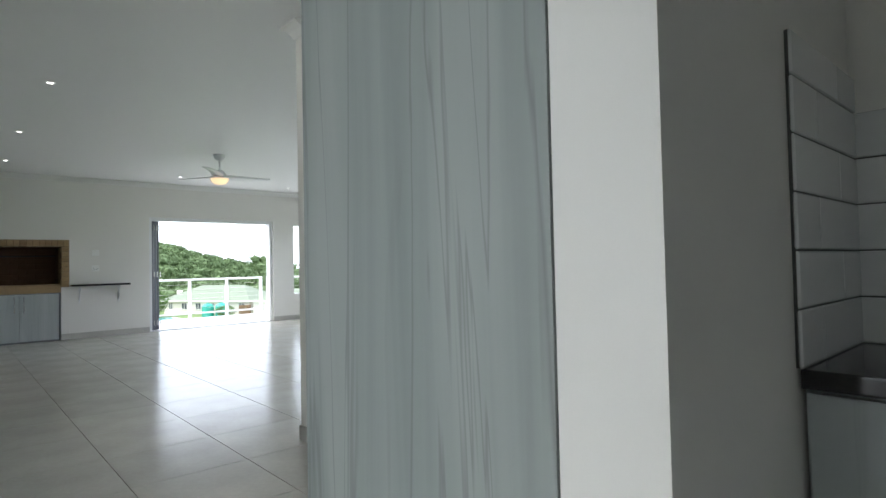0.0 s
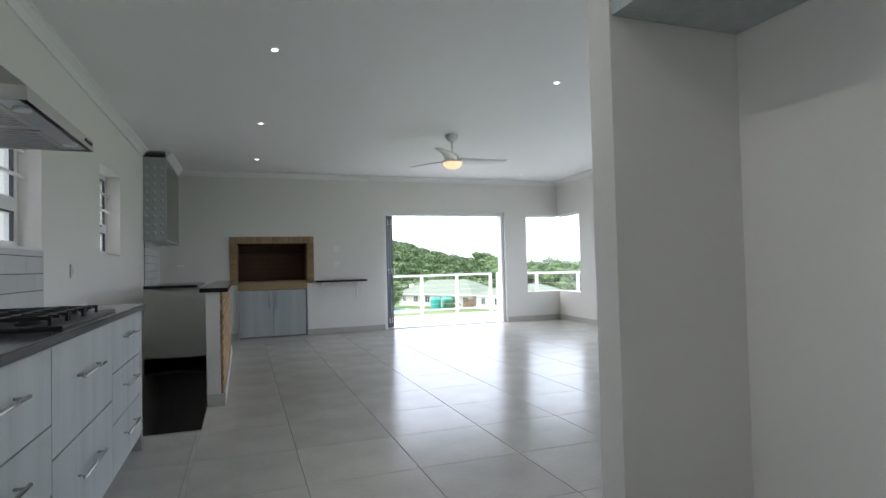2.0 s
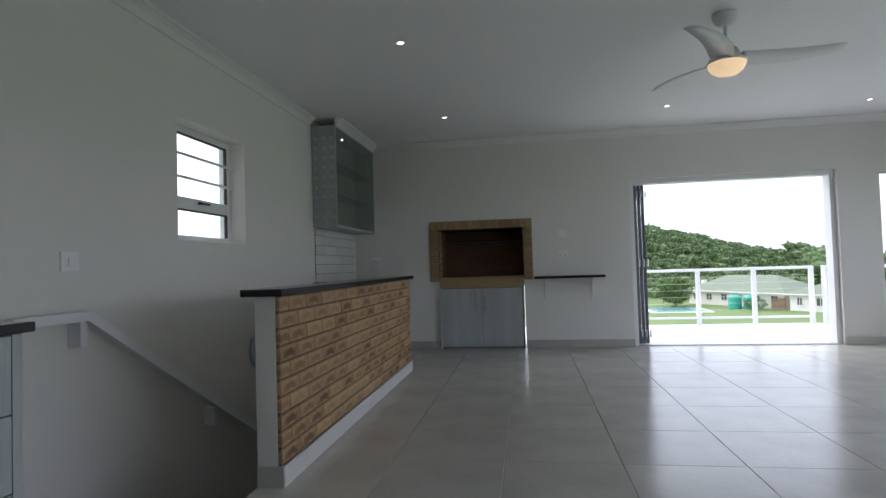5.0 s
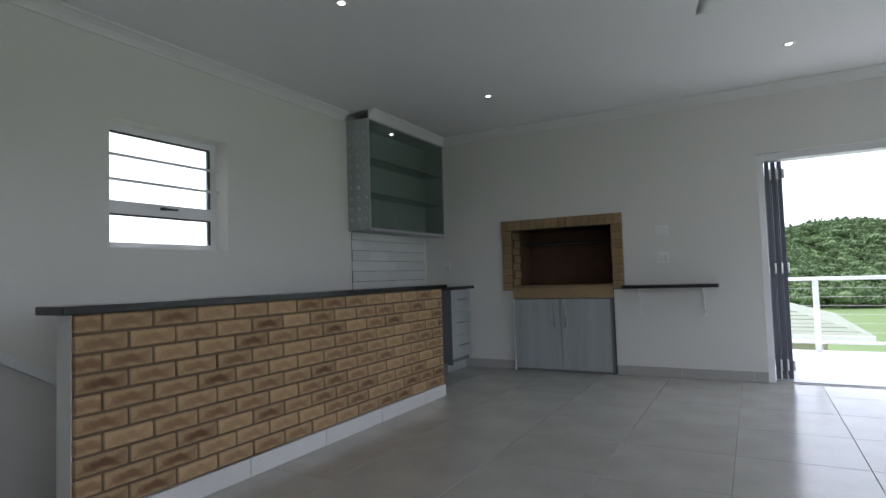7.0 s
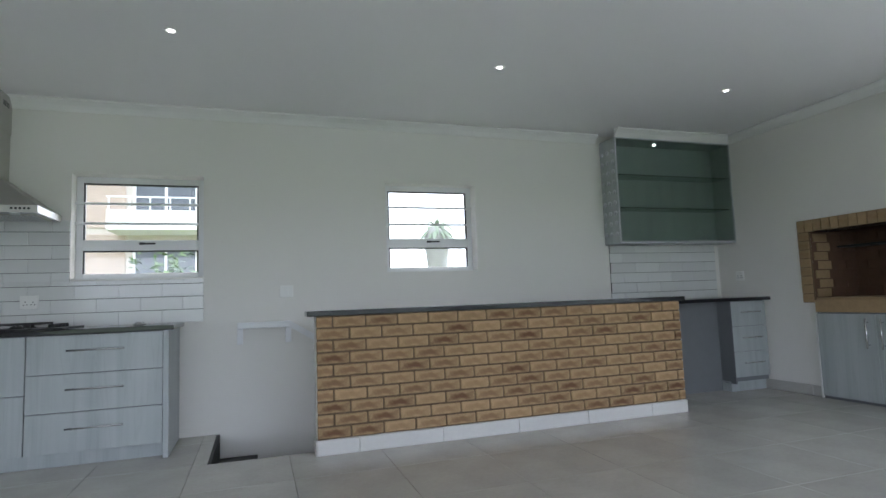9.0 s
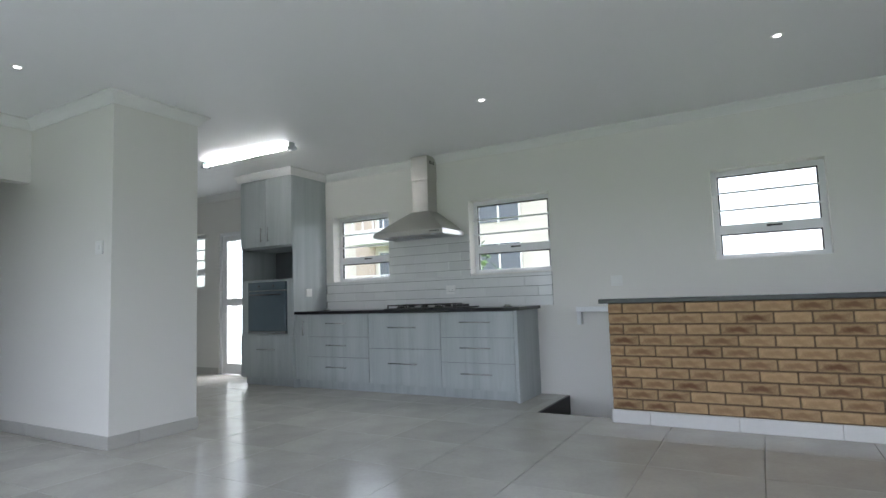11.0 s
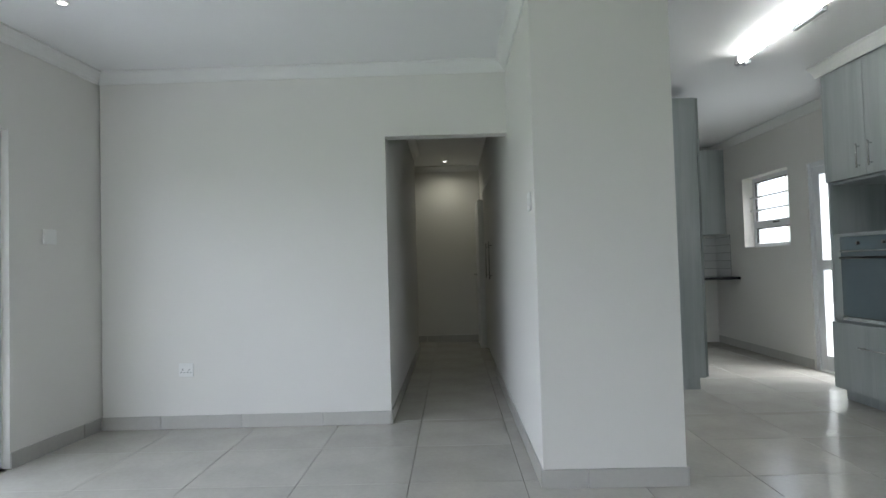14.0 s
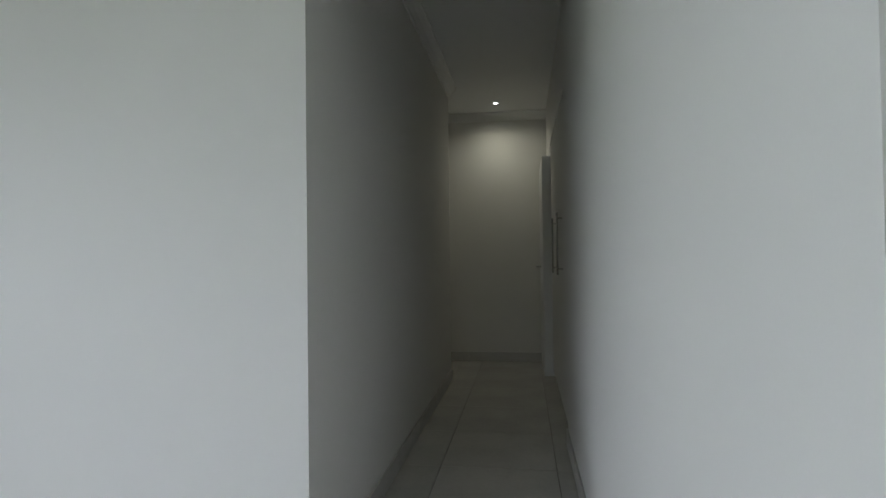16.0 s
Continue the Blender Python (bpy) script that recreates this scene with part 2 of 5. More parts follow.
# ---- mesh helpers ----
def box(bm, x0, x1, y0, y1, z0, z1):
    """Adds a plain box."""
    v = [bm.verts.new((x, y, z)) for z in (z0, z1) for y in (y0, y1) for x in (x0, x1)]
    for f in ((0, 2, 3, 1), (4, 5, 7, 6), (0, 1, 5, 4), (2, 6, 7, 3), (0, 4, 6, 2), (1, 3, 7, 5)):
        bm.faces.new([v[i] for i in f])
    return bm


def bbox(x0, x1, y0, y1, z0, z1, r=0.003, seg=2):
    """A box with rounded edges."""
    bm = box(bmesh.new(), x0, x1, y0, y1, z0, z1)
    if r:
        bmesh.ops.bevel(bm, geom=bm.edges[:], offset=min(r, 0.45 * min(x1 - x0, y1 - y0, z1 - z0)), segments=seg, affect="EDGES", profile=0.6)
    return bm


def rod(bm, a, b, r, seg=12, r2=None):
    """A round bar from a to b."""
    a, b = Vector(a), Vector(b)
    q = (b - a).to_track_quat("Z", "Y").to_matrix().to_4x4()
    bmesh.ops.create_cone(bm, cap_ends=True, segments=seg, radius1=r, radius2=r if r2 is None else r2, depth=(b - a).length, matrix=Matrix.Translation((a + b) / 2) @ q)
    return bm


def lathe(bm, profile, c, seg=28):
    """Turns (radius, height) pairs round the vertical through c."""
    rings = []
    for r, h in profile:
        rings.append([bm.verts.new((c[0] + r * math.cos(2 * math.pi * i / seg), c[1] + r * math.sin(2 * math.pi * i / seg), c[2] + h)) for i in range(seg)])
    for p, q in zip(rings, rings[1:]):
        for i in range(seg):
            bm.faces.new((p[i], p[(i + 1) % seg], q[(i + 1) % seg], q[i]))
    bm.faces.new(rings[0][::-1]), bm.faces.new(rings[-1])
    return bm


def prism(bm, pts, z0, z1):
    """A slab over a polygon given anticlockwise."""
    lo, hi = [bm.verts.new((x, y, z0)) for x, y in pts], [bm.verts.new((x, y, z1)) for x, y in pts]
    n = len(pts)
    for i in range(n):
        bm.faces.new((lo[i], lo[(i + 1) % n], hi[(i + 1) % n], hi[i]))
    bm.faces.new(lo[::-1]), bm.faces.new(hi)
    return bm


def mesh_of(name, bm, material, smooth=False):
    me = bpy.data.meshes.new(name)
    bmesh.ops.recalc_face_normals(bm, faces=bm.faces[:])
    if smooth:
        for f in bm.faces:
            f.smooth = True
    bm.to_mesh(me)
    bm.free()
    me.materials.append(material)
    return me


def part(name, bm, material, parent=None, label="", smooth=False):
    ob = new(name, mesh_of(name, bm, material, smooth))
    if parent is not None:
        ob.parent = parent
    return tagged(ob, label)


def structure(name, bm, material, label="", category=""):
    return tagged(part(name, bm, material), label, category or name.split("_")[0], kind="structure")


def thing(name, label, category, at=(0, 0, 0), group="", kind=""):
    ob = new(name)
    ob.location = at
    ob.empty_display_size = 0.1
    return tagged(ob, label, category, group, kind)


def panel_cells(bm, x0, x1, a0, a1, z0, z1, holes, axis="y"):
    """A wall slab with real openings: holes are (a0, a1, z0, z1) along the wall."""
    av = sorted({a0, a1, *[h[0] for h in holes], *[h[1] for h in holes]})
    zv = sorted({z0, z1, *[h[2] for h in holes], *[h[3] for h in holes]})
    for p, q in zip(av, av[1:]):
        run = None
        for r, s in [*zip(zv, zv[1:]), (None, None)]:
            solid = r is not None and not any(h[0] <= p and q <= h[1] and h[2] <= r and s <= h[3] for h in holes)
            if solid:
                run = (run[0], s) if run else (r, s)
            elif run:
                if axis == "y":
                    box(bm, x0, x1, p, q, *run)
                else:
                    box(bm, p, q, x0, x1, *run)
                run = None
    return bm


# ---- large structure ----
H = 2.66                      # ceiling height
EAST = pose(6.26, 0, 0, 0, 0, -4.57)   # the east wall runs a little askew


def east_x(y):
    return 6.26 + 0.08 * y


W_WINDOWS = ((-2.86, -1.92, 1.26, 2.11), (0.62, 1.50, 1.25, 2.09), (2.60, 3.54, 1.26, 2.09), (5.07, 5.95, 1.27, 2.09))
BACK_DOOR = (-1.60, -0.72, 0.0, 2.08)

structure("wall_west", panel_cells(bmesh.new(), -0.23, 0, -3.73, 9.075, -2.95, H, [*W_WINDOWS, BACK_DOOR]), PAINT, "pale greige painted plaster wall with windows", "wall")
structure("wall_north", panel_cells(bmesh.new(), 8.845, 9.075, 0, 7.0, -2.95, H, [(3.50, 5.83, 0, 2.05), (6.28, 7.0, 0.53, 2.0), (1.11, 2.19, 0.0, 1.51)], "x"), PAINT, "pale greige wall with a wide folding door opening", "wall")
e_wall = structure("wall_east", panel_cells(bmesh.new(), 0, 0.23, -0.12, 9.1, -2.95, H, [(0.78, 7.42, 0, 2.05), (8.03, 9.1, 0.53, 2.0)]), PAINT, "pale greige wall with a wide opening to the deck", "wall")
e_wall.matrix_world = EAST
structure("wall_south", panel_cells(bmesh.new(), -0.12, 0, 3.2, 6.25, 0, H, [(3.2, 4.11, 0, 2.12)], "x"), PAINT, "pale greige wall with a passage opening", "wall")
structure("wall_passage_west", box(bmesh.new(), 3.09, 3.2, -1.70, 1.24, 0, H), PAINT, "pale greige partition beside the passage", "wall")
structure("wall_column", box(bmesh.new(), 2.475, 3.09, 1.105, 1.24, 0, H), PAINT, "short greige wall stub beside the fridge recess", "wall")
structure("wall_passage_east", box(bmesh.new(), 4.11, 4.22, -3.40, -0.12, 0, H), PAINT, "pale greige passage wall", "wall")
structure("wall_passage_end", box(bmesh.new(), 2.9, 5.25, -4.47, -4.35, 0, H), PAINT, "pale greige wall closing the passage", "wall")
bm = box(bmesh.new(), 5.15, 5.25, -4.35, -3.40, 0, H)
box(bm, 4.22, 5.25, -3.40, -3.30, 0, H)
structure("wall_passage_lobby", bm, PAINT, "pale greige lobby walls", "wall")
bm = box(bmesh.new(), 3.09, 3.19, -4.35, -4.22, 0, H)
box(bm, 3.09, 3.19, -3.60, -1.70, 2.14, H)
box(bm, 3.09, 3.19, -4.22, -3.60, 2.06, H)
box(bm, 2.52, 3.09, -4.35, -1.85, 0, H)
structure("wall_passage_cupboards", bm, PAINT, "greige wall over and behind passage cupboards", "wall")
bm = box(bmesh.new(), 2.05, 3.09, -1.73, -0.842, 0, H)
box(bm, 1.417, 2.05, -1.73, -1.568, 0, H)
structure("wall_kitchen_nib", bm, PAINT, "greige wall nib at the tall cupboard", "wall")
structure("wall_scullery_east", box(bmesh.new(), 2.32, 2.52, -3.62, -1.73, 0, H), PAINT, "greige scullery wall", "wall")
structure("wall_scullery_south", box(bmesh.new(), 0, 2.52, -3.73, -3.62, 0, H), PAINT, "greige scullery wall", "wall")
structure("wall_stair_bulkhead", box(bmesh.new(), 0, 0.9, 7.37, 7.47, -0.19, 0.885), PAINT, "greige low wall at the head of the stairwell", "wall")
bm = box(bmesh.new(), 0.9, 1.03, 3.66, 9.0, -2.95, -0.2)
box(bm, 0, 0.9, 8.7, 8.845, -2.95, -0.2)
box(bm, 0, 0.9, 3.5, 3.66, -2.95, -0.2)
structure("wall_stairwell", bm, PAINT, "greige stairwell walls", "wall")
structure("ceiling", box(bmesh.new(), -0.23, 7.3, -4.47, 9.075, H, H + 0.15), CEIL, "white painted ceiling", "ceiling")
bm = box(bmesh.new(), 0, 0.9, -3.73, 3.66, -0.2, -0.006)
prism(bm, [(0.9, -3.73), (3.0, -4.4), (5.25, -4.4), (6.25, -0.12), (7.0, 9.0), (0.9, 9.0)], -0.2, -0.006)
box(bm, 0, 0.9, 7.37, 9.0, -0.2, -0.006)
floor = structure("floor", bm, GROUT, "large pale grey porcelain floor tiles", "floor")
# the lower floor's colour carries the darkness seen down the stairs
structure("floor_lower", box(bmesh.new(), -0.23, 7.0, -3.7, 9.0, -3.1, -2.95), DARK, "lower storey floor coloured dark as unlit", "floor")
bm = box(bmesh.new(), -0.23, 6.9, -4.4, -4.2, -4.6, -0.2)
box(bm, -0.23, -0.02, -4.2, 9.0, -4.6, -2.95)
box(bm, 6.9, 7.1, -4.4, 9.0, -4.6, -0.2)
box(bm, -0.23, 7.1, 9.0, 9.07, -4.6, -2.95)
structure("wall_lower_storey", bm, PLASTER, "cream plastered lower storey wall", "wall")
structure("roof", box(bmesh.new(), -0.6, 7.9, -4.9, 9.5, H + 0.15, H + 0.35), PLASTERW, "flat white roof slab with an overhang", "roof")


def cove(bm, p, q, n, e0=0, e1=0):
    """A cornice run from p to q on a wall whose inward normal is n; an end is mitred round an outer corner where e is 1."""
    prof = [(0.0, -0.085), (0.012, -0.085), (0.018, -0.07), (0.035, -0.045), (0.062, -0.022), (0.075, -0.016), (0.075, -0.001), (0.0, -0.001)]
    L = math.hypot(q[0] - p[0], q[1] - p[1])
    ux, uy = (q[0] - p[0]) / L, (q[1] - p[1]) / L
    a = [bm.verts.new((p[0] + n[0] * d - ux * d * e0, p[1] + n[1] * d - uy * d * e0, H + z)) for d, z in prof]
    b = [bm.verts.new((q[0] + n[0] * d + ux * d * e1, q[1] + n[1] * d + uy * d * e1, H + z)) for d, z in prof]
    k = len(prof)
    for i in range(k):
        bm.faces.new((a[i], a[(i + 1) % k], b[(i + 1) % k], b[i]))
    bm.faces.new(a), bm.faces.new(b[::-1])


CORNICES = (((0, 0.55), (0, 7.33), (1, 0)), ((0.27, 8.845), (6.96, 8.845), (0, -1)), ((6.96, 8.845), (6.26, 0), (-0.9968, 0.08)), ((6.26, 0), (3.2, 0), (0, 1)),
            ((3.2, 0), (3.2, 1.24), (1, 0), 0, 1), ((3.2, 1.24), (2.475, 1.24), (0, 1), 1, 1), ((2.475, 1.24), (2.475, 1.105), (-1, 0), 1, 0), ((0, -3.62), (0, -0.42), (1, 0)),
            ((2.32, -3.62), (0, -3.62), (0, 1)), ((4.11, -0.12), (4.11, -3.4), (-1, 0)), ((3.2, -1.7), (3.2, -0.12), (1, 0)), ((5.2, -4.35), (3.15, -4.35), (0, 1)),
            ((0.268, 8.845), (0.268, 7.38), (1, 0)), ((0.64, -0.42), (0.64, 0.51), (1, 0), 0, 1), ((0.0, 0.51), (0.64, 0.51), (0, 1), 0, 1),
            ((1.417, -1.73), (2.32, -1.73), (0, -1)))
bm = bmesh.new()
for run in CORNICES:
    cove(bm, *run)
structure("cornice", bm, TRIM, "white coved plaster cornice", "cornice")

# stairs down beside the kitchen wall, coloured near black for the unlit well
stairs = thing("staircase", "concrete stairs going down beside the wall, coloured dark as unlit", "stairs", (0, 3.66, 0), kind="structure")
for i in range(15):
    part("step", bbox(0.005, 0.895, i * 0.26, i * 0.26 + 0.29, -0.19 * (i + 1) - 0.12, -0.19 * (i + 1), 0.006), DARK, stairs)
part("nosing", bbox(0.0, 0.9, -0.02, 0.004, -0.19, -0.002, 0.003), DARK, stairs, "dark edge of the floor at the stair head")

rail = thing("handrail", "white painted square handrail fixed to the wall", "handrail", (0, 0, 0))
bm = bbox(0.05, 0.10, 3.80, 4.22, 0.83, 0.88, 0.006)
part("level_bar", bm, WHITE, rail)
bm = bmesh.new()
v = [bm.verts.new(c) for c in [(x, y, z) for (y, z) in ((4.215, 0.88), (4.205, 0.83), (6.66, -0.68), (6.69, -0.63)) for x in (0.05, 0.10)]]
for f in ((0, 1, 7, 6), (2, 4, 5, 3), (0, 2, 3, 1), (6, 7, 5, 4), (0, 6, 4, 2), (1, 3, 5, 7)):
    bm.faces.new([v[i] for i in f])
part("sloping_bar", bm, WHITE, rail)
for y, z in ((3.82, 0.83), (4.2, 0.83), (5.35, 0.13), (6.3, -0.45)):
    part("bracket", bbox(0.0, 0.075, y - 0.022, y + 0.022, z - 0.125, z - 0.002, 0.004), WHITE, rail)

bulk = thing("bulkhead_light", "round opal bulkhead light on the stair wall", "wall light", (0, 6.10, 0.40))
bm = bmesh.new()
lathe(bm, [(0.135, 0), (0.135, 0.03), (0.12, 0.045), (0.105, 0.045)], (0, 0, 0))
bm.transform(Matrix.Rotation(radians(90), 4, "Y"))
part("rim", bm, GREYALU, bulk, "grey rim", True)
bm = bmesh.new()
lathe(bm, [(0.108, 0.035), (0.10, 0.06), (0.075, 0.08), (0.04, 0.09), (0.005, 0.093)], (0, 0, 0))
bm.transform(Matrix.Rotation(radians(90), 4, "Y"))
part("lens", bm, OPAL, bulk, "pale opal lens", True)


# ---- windows and doors ----
def west_window(y0, y1, z0, z1, n):
    """Aluminium window in the west wall: top pane over a fixed strip, burglar bars inside."""
    w = thing("window_%d" % n, "white aluminium window with burglar bars and a low fixed pane", "window", (-0.155, (y0 + y1) / 2, z0), kind="structure")
    a, b, h, zt = -(y1 - y0) / 2, (y1 - y0) / 2, z1 - z0, 0.27
    f = 0.05
    for q in ((a, a + f, 0, h), (b - f, b, 0, h), (a + f, b - f, 0, f), (a + f, b - f, h - f, h), (a + f, b - f, zt - 0.035, zt + 0.05)):
        part("window_frame", bbox(-0.03, 0.03, *q, 0.004), WHITE, w)
    for q in ((a + f, b - f, f, zt - 0.035), (a + f, b - f, zt + 0.05, h - f)):
        g = part("pane", box(bmesh.new(), -0.004, 0.004, *q), GLASS, w)
        g.visible_shadow = False
        for s in ((q[0], q[0] + 0.012, q[2], q[3]), (q[1] - 0.012, q[1], q[2], q[3]), (q[0], q[1], q[3] - 0.012, q[3])):
            part("gasket", box(bmesh.new(), 0.005, 0.026, *s), BLACK, w)
    for z in (0.44, 0.60):
        part("burglar_bar", bbox(0.055, 0.07, a + 0.001, b - 0.001, z, z + 0.018, 0.002), WHITE, w)
    bm = bbox(0.03, 0.05, -0.02, 0.02, zt + 0.01, zt + 0.03, 0.003)
    part("window_handle", bm, BLACK, w)
    part("lever", bbox(0.045, 0.06, -0.01, 0.10, zt + 0.012, zt + 0.026, 0.003), BLACK, w)
    part("window_sill", bbox(0.03, 0.154, a + 0.002, b - 0.002, 0.0, 0.008, 0.002), TRIM, w)


for i, q in enumerate(W_WINDOWS):
    west_window(*q, i + 1)

bd = thing("door_1", "white aluminium back door with two glass panes", "door", (-0.05, BACK_DOOR[0], 0), kind="structure")
for q in ((0.0, 0.05, 0, 2.08), (0.83, 0.88, 0, 2.08), (0.05, 0.83, 2.03, 2.08)):
    part("door_frame", bbox(-0.04, 0.04, *q, 0.004), WHITE, bd)
for q in ((0.05, 0.14, 0.01, 2.03), (0.74, 0.83, 0.01, 2.03), (0.14, 0.74, 0.01, 0.16), (0.14, 0.74, 1.0, 1.10), (0.14, 0.74, 1.95, 2.03)):
    part("stile", bbox(-0.022, 0.022, *q, 0.004), WHITE, bd)
for q in ((0.14, 0.74, 0.16, 1.0), (0.14, 0.74, 1.10, 1.95)):
    part("pane", box(bmesh.new(), -0.004, 0.004, *q), GLASS, bd).visible_shadow = False
part("door_handle", bbox(0.03, 0.06, 0.71, 0.80, 1.02, 1.045, 0.005), CHROME, bd)

# folding door in the north wall, stacked open at its west jamb
fd = thing("door_2", "white aluminium folding door, stacked open", "folding door", (3.50, 8.96, 0), kind="structure")
for q in ((0, 0.055, 0, 2.05), (2.275, 2.33, 0, 2.05), (0.055, 2.275, 1.99, 2.05)):
    part("door_frame", bbox(q[0], q[1], -0.06, 0.10, q[2], q[3], 0.004), WHITE, fd)
part("threshold", bbox(0.055, 2.275, -0.06, 0.10, -0.004, 0.012, 0.003), GREYALU, fd)
for k in range(3):
    leaf = part("leaf", bbox(0.062 + k * 0.05, 0.098 + k * 0.05, 0.0 + 0.02 * k, 0.05 + 0.02 * k, 0.02, 1.985, 0.003), LEAFALU, fd)
    for q in ((0.65, 0.70, 0.02, 1.985), (0.05, 0.65, 0.02, 0.10), (0.05, 0.65, 1.9, 1.985), (0.05, 0.65, 0.95, 1.03)):
        part("rail", bbox(0.064 + k * 0.05, 0.096 + k * 0.05, q[0] + 0.02 * k, q[1] + 0.02 * k, q[2], q[3], 0.003), LEAFALU, leaf)
    part("pane", box(bmesh.new(), 0.076 + k * 0.05, 0.084 + k * 0.05, 0.05 + 0.02 * k, 0.65 + 0.02 * k, 0.10, 1.9), GLASS, leaf).visible_shadow = False
    for z in (0.1, 0.97, 1.82):
        part("hinge", rod(bmesh.new(), (0.105 + k * 0.05, -0.012, z), (0.105 + k * 0.05, -0.012, z + 0.09), 0.011), CHROME, leaf)

ed = thing("door_3", "white aluminium sliding doors, stacked open", "sliding door", kind="structure")
ed.matrix_world = EAST
for q in ((0.782, 0.84, 0, 2.05), (7.36, 7.418, 0, 2.05), (0.84, 7.36, 1.99, 2.05)):
    part("door_frame", bbox(0.05, 0.18, *q, 0.004), WHITE, ed)
part("threshold", bbox(0.05, 0.19, 0.84, 7.36, -0.004, 0.012, 0.003), GREYALU, ed)
for y in (0.86, 7.24):
    for k in range(2):
        leaf = part("leaf", bbox(0.06 + k * 0.05, 0.10 + k * 0.05, y, y + 0.07, 0.014, 1.985, 0.004), WHITE, ed)
        part("lock", bbox(0.052 + k * 0.05, 0.06 + k * 0.05, y + 0.02, y + 0.05, 1.0, 1.16, 0.003), GREYALU, leaf)

cw = thing("window_5", "frameless corner window with a butt glass joint", "corner window", kind="structure")
g = part("pane", box(bmesh.new(), 6.282, 6.975, 8.95, 8.958, 0.54, 1.99), GLASS, cw)
g.visible_shadow = False
g = part("pane", box(bmesh.new(), 0.10, 0.108, 8.035, 8.96, 0.54, 1.99), GLASS, cw)
g.matrix_world = EAST
g.visible_shadow = False
part("window_sill", bbox(6.282, 7.02, 8.85, 9.07, 0.53, 0.545, 0.003), TRIM, cw)
s = part("window_sill", bbox(0.004, 0.22, 8.035, 8.87, 0.53, 0.544, 0.003), TRIM, cw)
s.matrix_world = EAST
part("window_frame", bbox(6.282, 6.99, 8.93, 8.98, 1.975, 1.999, 0.003), WHITE, cw)
s = part("window_frame", bbox(0.08, 0.13, 8.035, 8.95, 1.975, 1.999, 0.003), WHITE, cw)
s.matrix_world = EAST


# ---- kitchen units ----
def bar_handle(parent, x, y0, y1, z, out=0.03):
    """A round bar handle lying along y on a front that faces +x."""
    bm = rod(bmesh.new(), (x + out, y0, z), (x + out, y1, z), 0.0065, 10)
    for y in (y0 + 0.03, y1 - 0.03):
        rod(bm, (x - 0.001, y, z), (x + out, y, z), 0.005, 8)
    return part("handle", bm, CHROME, parent, "satin nickel bar handle", True)


def base_unit(y0, y1, rows, label, x1=0.58, hw=0.30, x0=0.005, top=0.868, kick=0.5):
    """A drawer unit along the west wall; rows are drawer tops and bottoms."""
    u = thing("drawer_unit", label, "kitchen cabinet", (x0, y0, 0), group="kitchen base units")
    w = y1 - y0
    part("body", bbox(0, x1 - x0 - 0.02, 0.001, w - 0.001, 0.10, top, 0.001), WOODD, u)
    part("plinth", bbox(0.02, kick - x0, 0, w, 0.0, 0.10, 0.001), WOOD, u)
    for z0, z1 in rows:
        d = part("drawer_front", bbox(x1 - x0 - 0.018, x1 - x0, 0.003, w - 0.003, z0 + 0.003, z1 - 0.003, 0.0015), WOOD, u)
        zz = z0 + (z1 - z0) * 0.60
        bar_handle(d, x1 - x0, w / 2 - hw / 2, w / 2 + hw / 2, zz)
    return u


base_unit(0.70, 1.60, ((0.10, 0.375), (0.375, 0.605), (0.605, 0.865)), "grey woodgrain unit with three drawers under the worktop")
base_unit(1.60, 2.52, ((0.10, 0.485), (0.485, 0.865)), "grey woodgrain unit with two deep pan drawers below the hob", hw=0.36)
base_unit(2.52, 3.33, ((0.10, 0.36), (0.36, 0.61), (0.61, 0.865)), "grey woodgrain unit with three drawers beside the stairs", hw=0.34)
u = thing("filler_unit", "narrow grey woodgrain pull-out beside the oven tower", "kitchen cabinet", (0.005, 0.50, 0), group="kitchen base units")
part("body", bbox(0, 0.555, 0.001, 0.199, 0.10, 0.868, 0.001), WOODD, u)
part("plinth", bbox(0.02, 0.495, 0, 0.2, 0, 0.10, 0.001), WOOD, u)
d = part("door", bbox(0.557, 0.575, 0.003, 0.197, 0.103, 0.862, 0.0015), WOOD, u)
bm = rod(bmesh.new(), (0.605, 0.15, 0.62), (0.605, 0.15, 0.80), 0.0065, 10)
for z in (0.64, 0.78):
    rod(bm, (0.574, 0.15, z), (0.605, 0.15, z), 0.005, 8)
part("handle", bm, CHROME, d, "satin nickel bar handle", True)
u = thing("end_panel", "grey woodgrain end panel closing the kitchen run", "panel", (0.005, 3.331, 0), group="kitchen base units")
part("panel", bbox(0, 0.575, 0, 0.035, 0.0, 0.868, 0.002), WOOD, u)

wt = thing("worktop", "polished black granite worktop with a thick edge", "worktop", (0.0, 0.50, 0.87))
part("slab", bbox(0.002, 0.60, 0.002, 2.90, 0, 0.034, 0.006, 3), GRANITE, wt)

tower = thing("oven_tower", "tall grey woodgrain oven housing reaching near the ceiling", "tall cabinet", (0.005, -0.40, 0))
part("side_panel", bbox(0, 0.595, 0.882, 0.90, 0.0, 2.58, 0.001), WOOD, tower)
part("side_panel", bbox(0, 0.595, 0.0, 0.018, 0.10, 2.58, 0.001), WOOD, tower)
part("back_panel", bbox(0, 0.03, 0.018, 0.882, 0.10, 2.58, 0), WOODD, tower)
part("plinth", bbox(0.02, 0.52, 0.0, 0.88, 0, 0.10, 0.001), WOOD, tower)
part("shelf", bbox(0.03, 0.575, 0.018, 0.882, 1.285, 1.31, 0.001), WOOD, tower)
part("shelf", bbox(0.03, 0.575, 0.018, 0.882, 1.70, 1.72, 0.001), WOOD, tower)
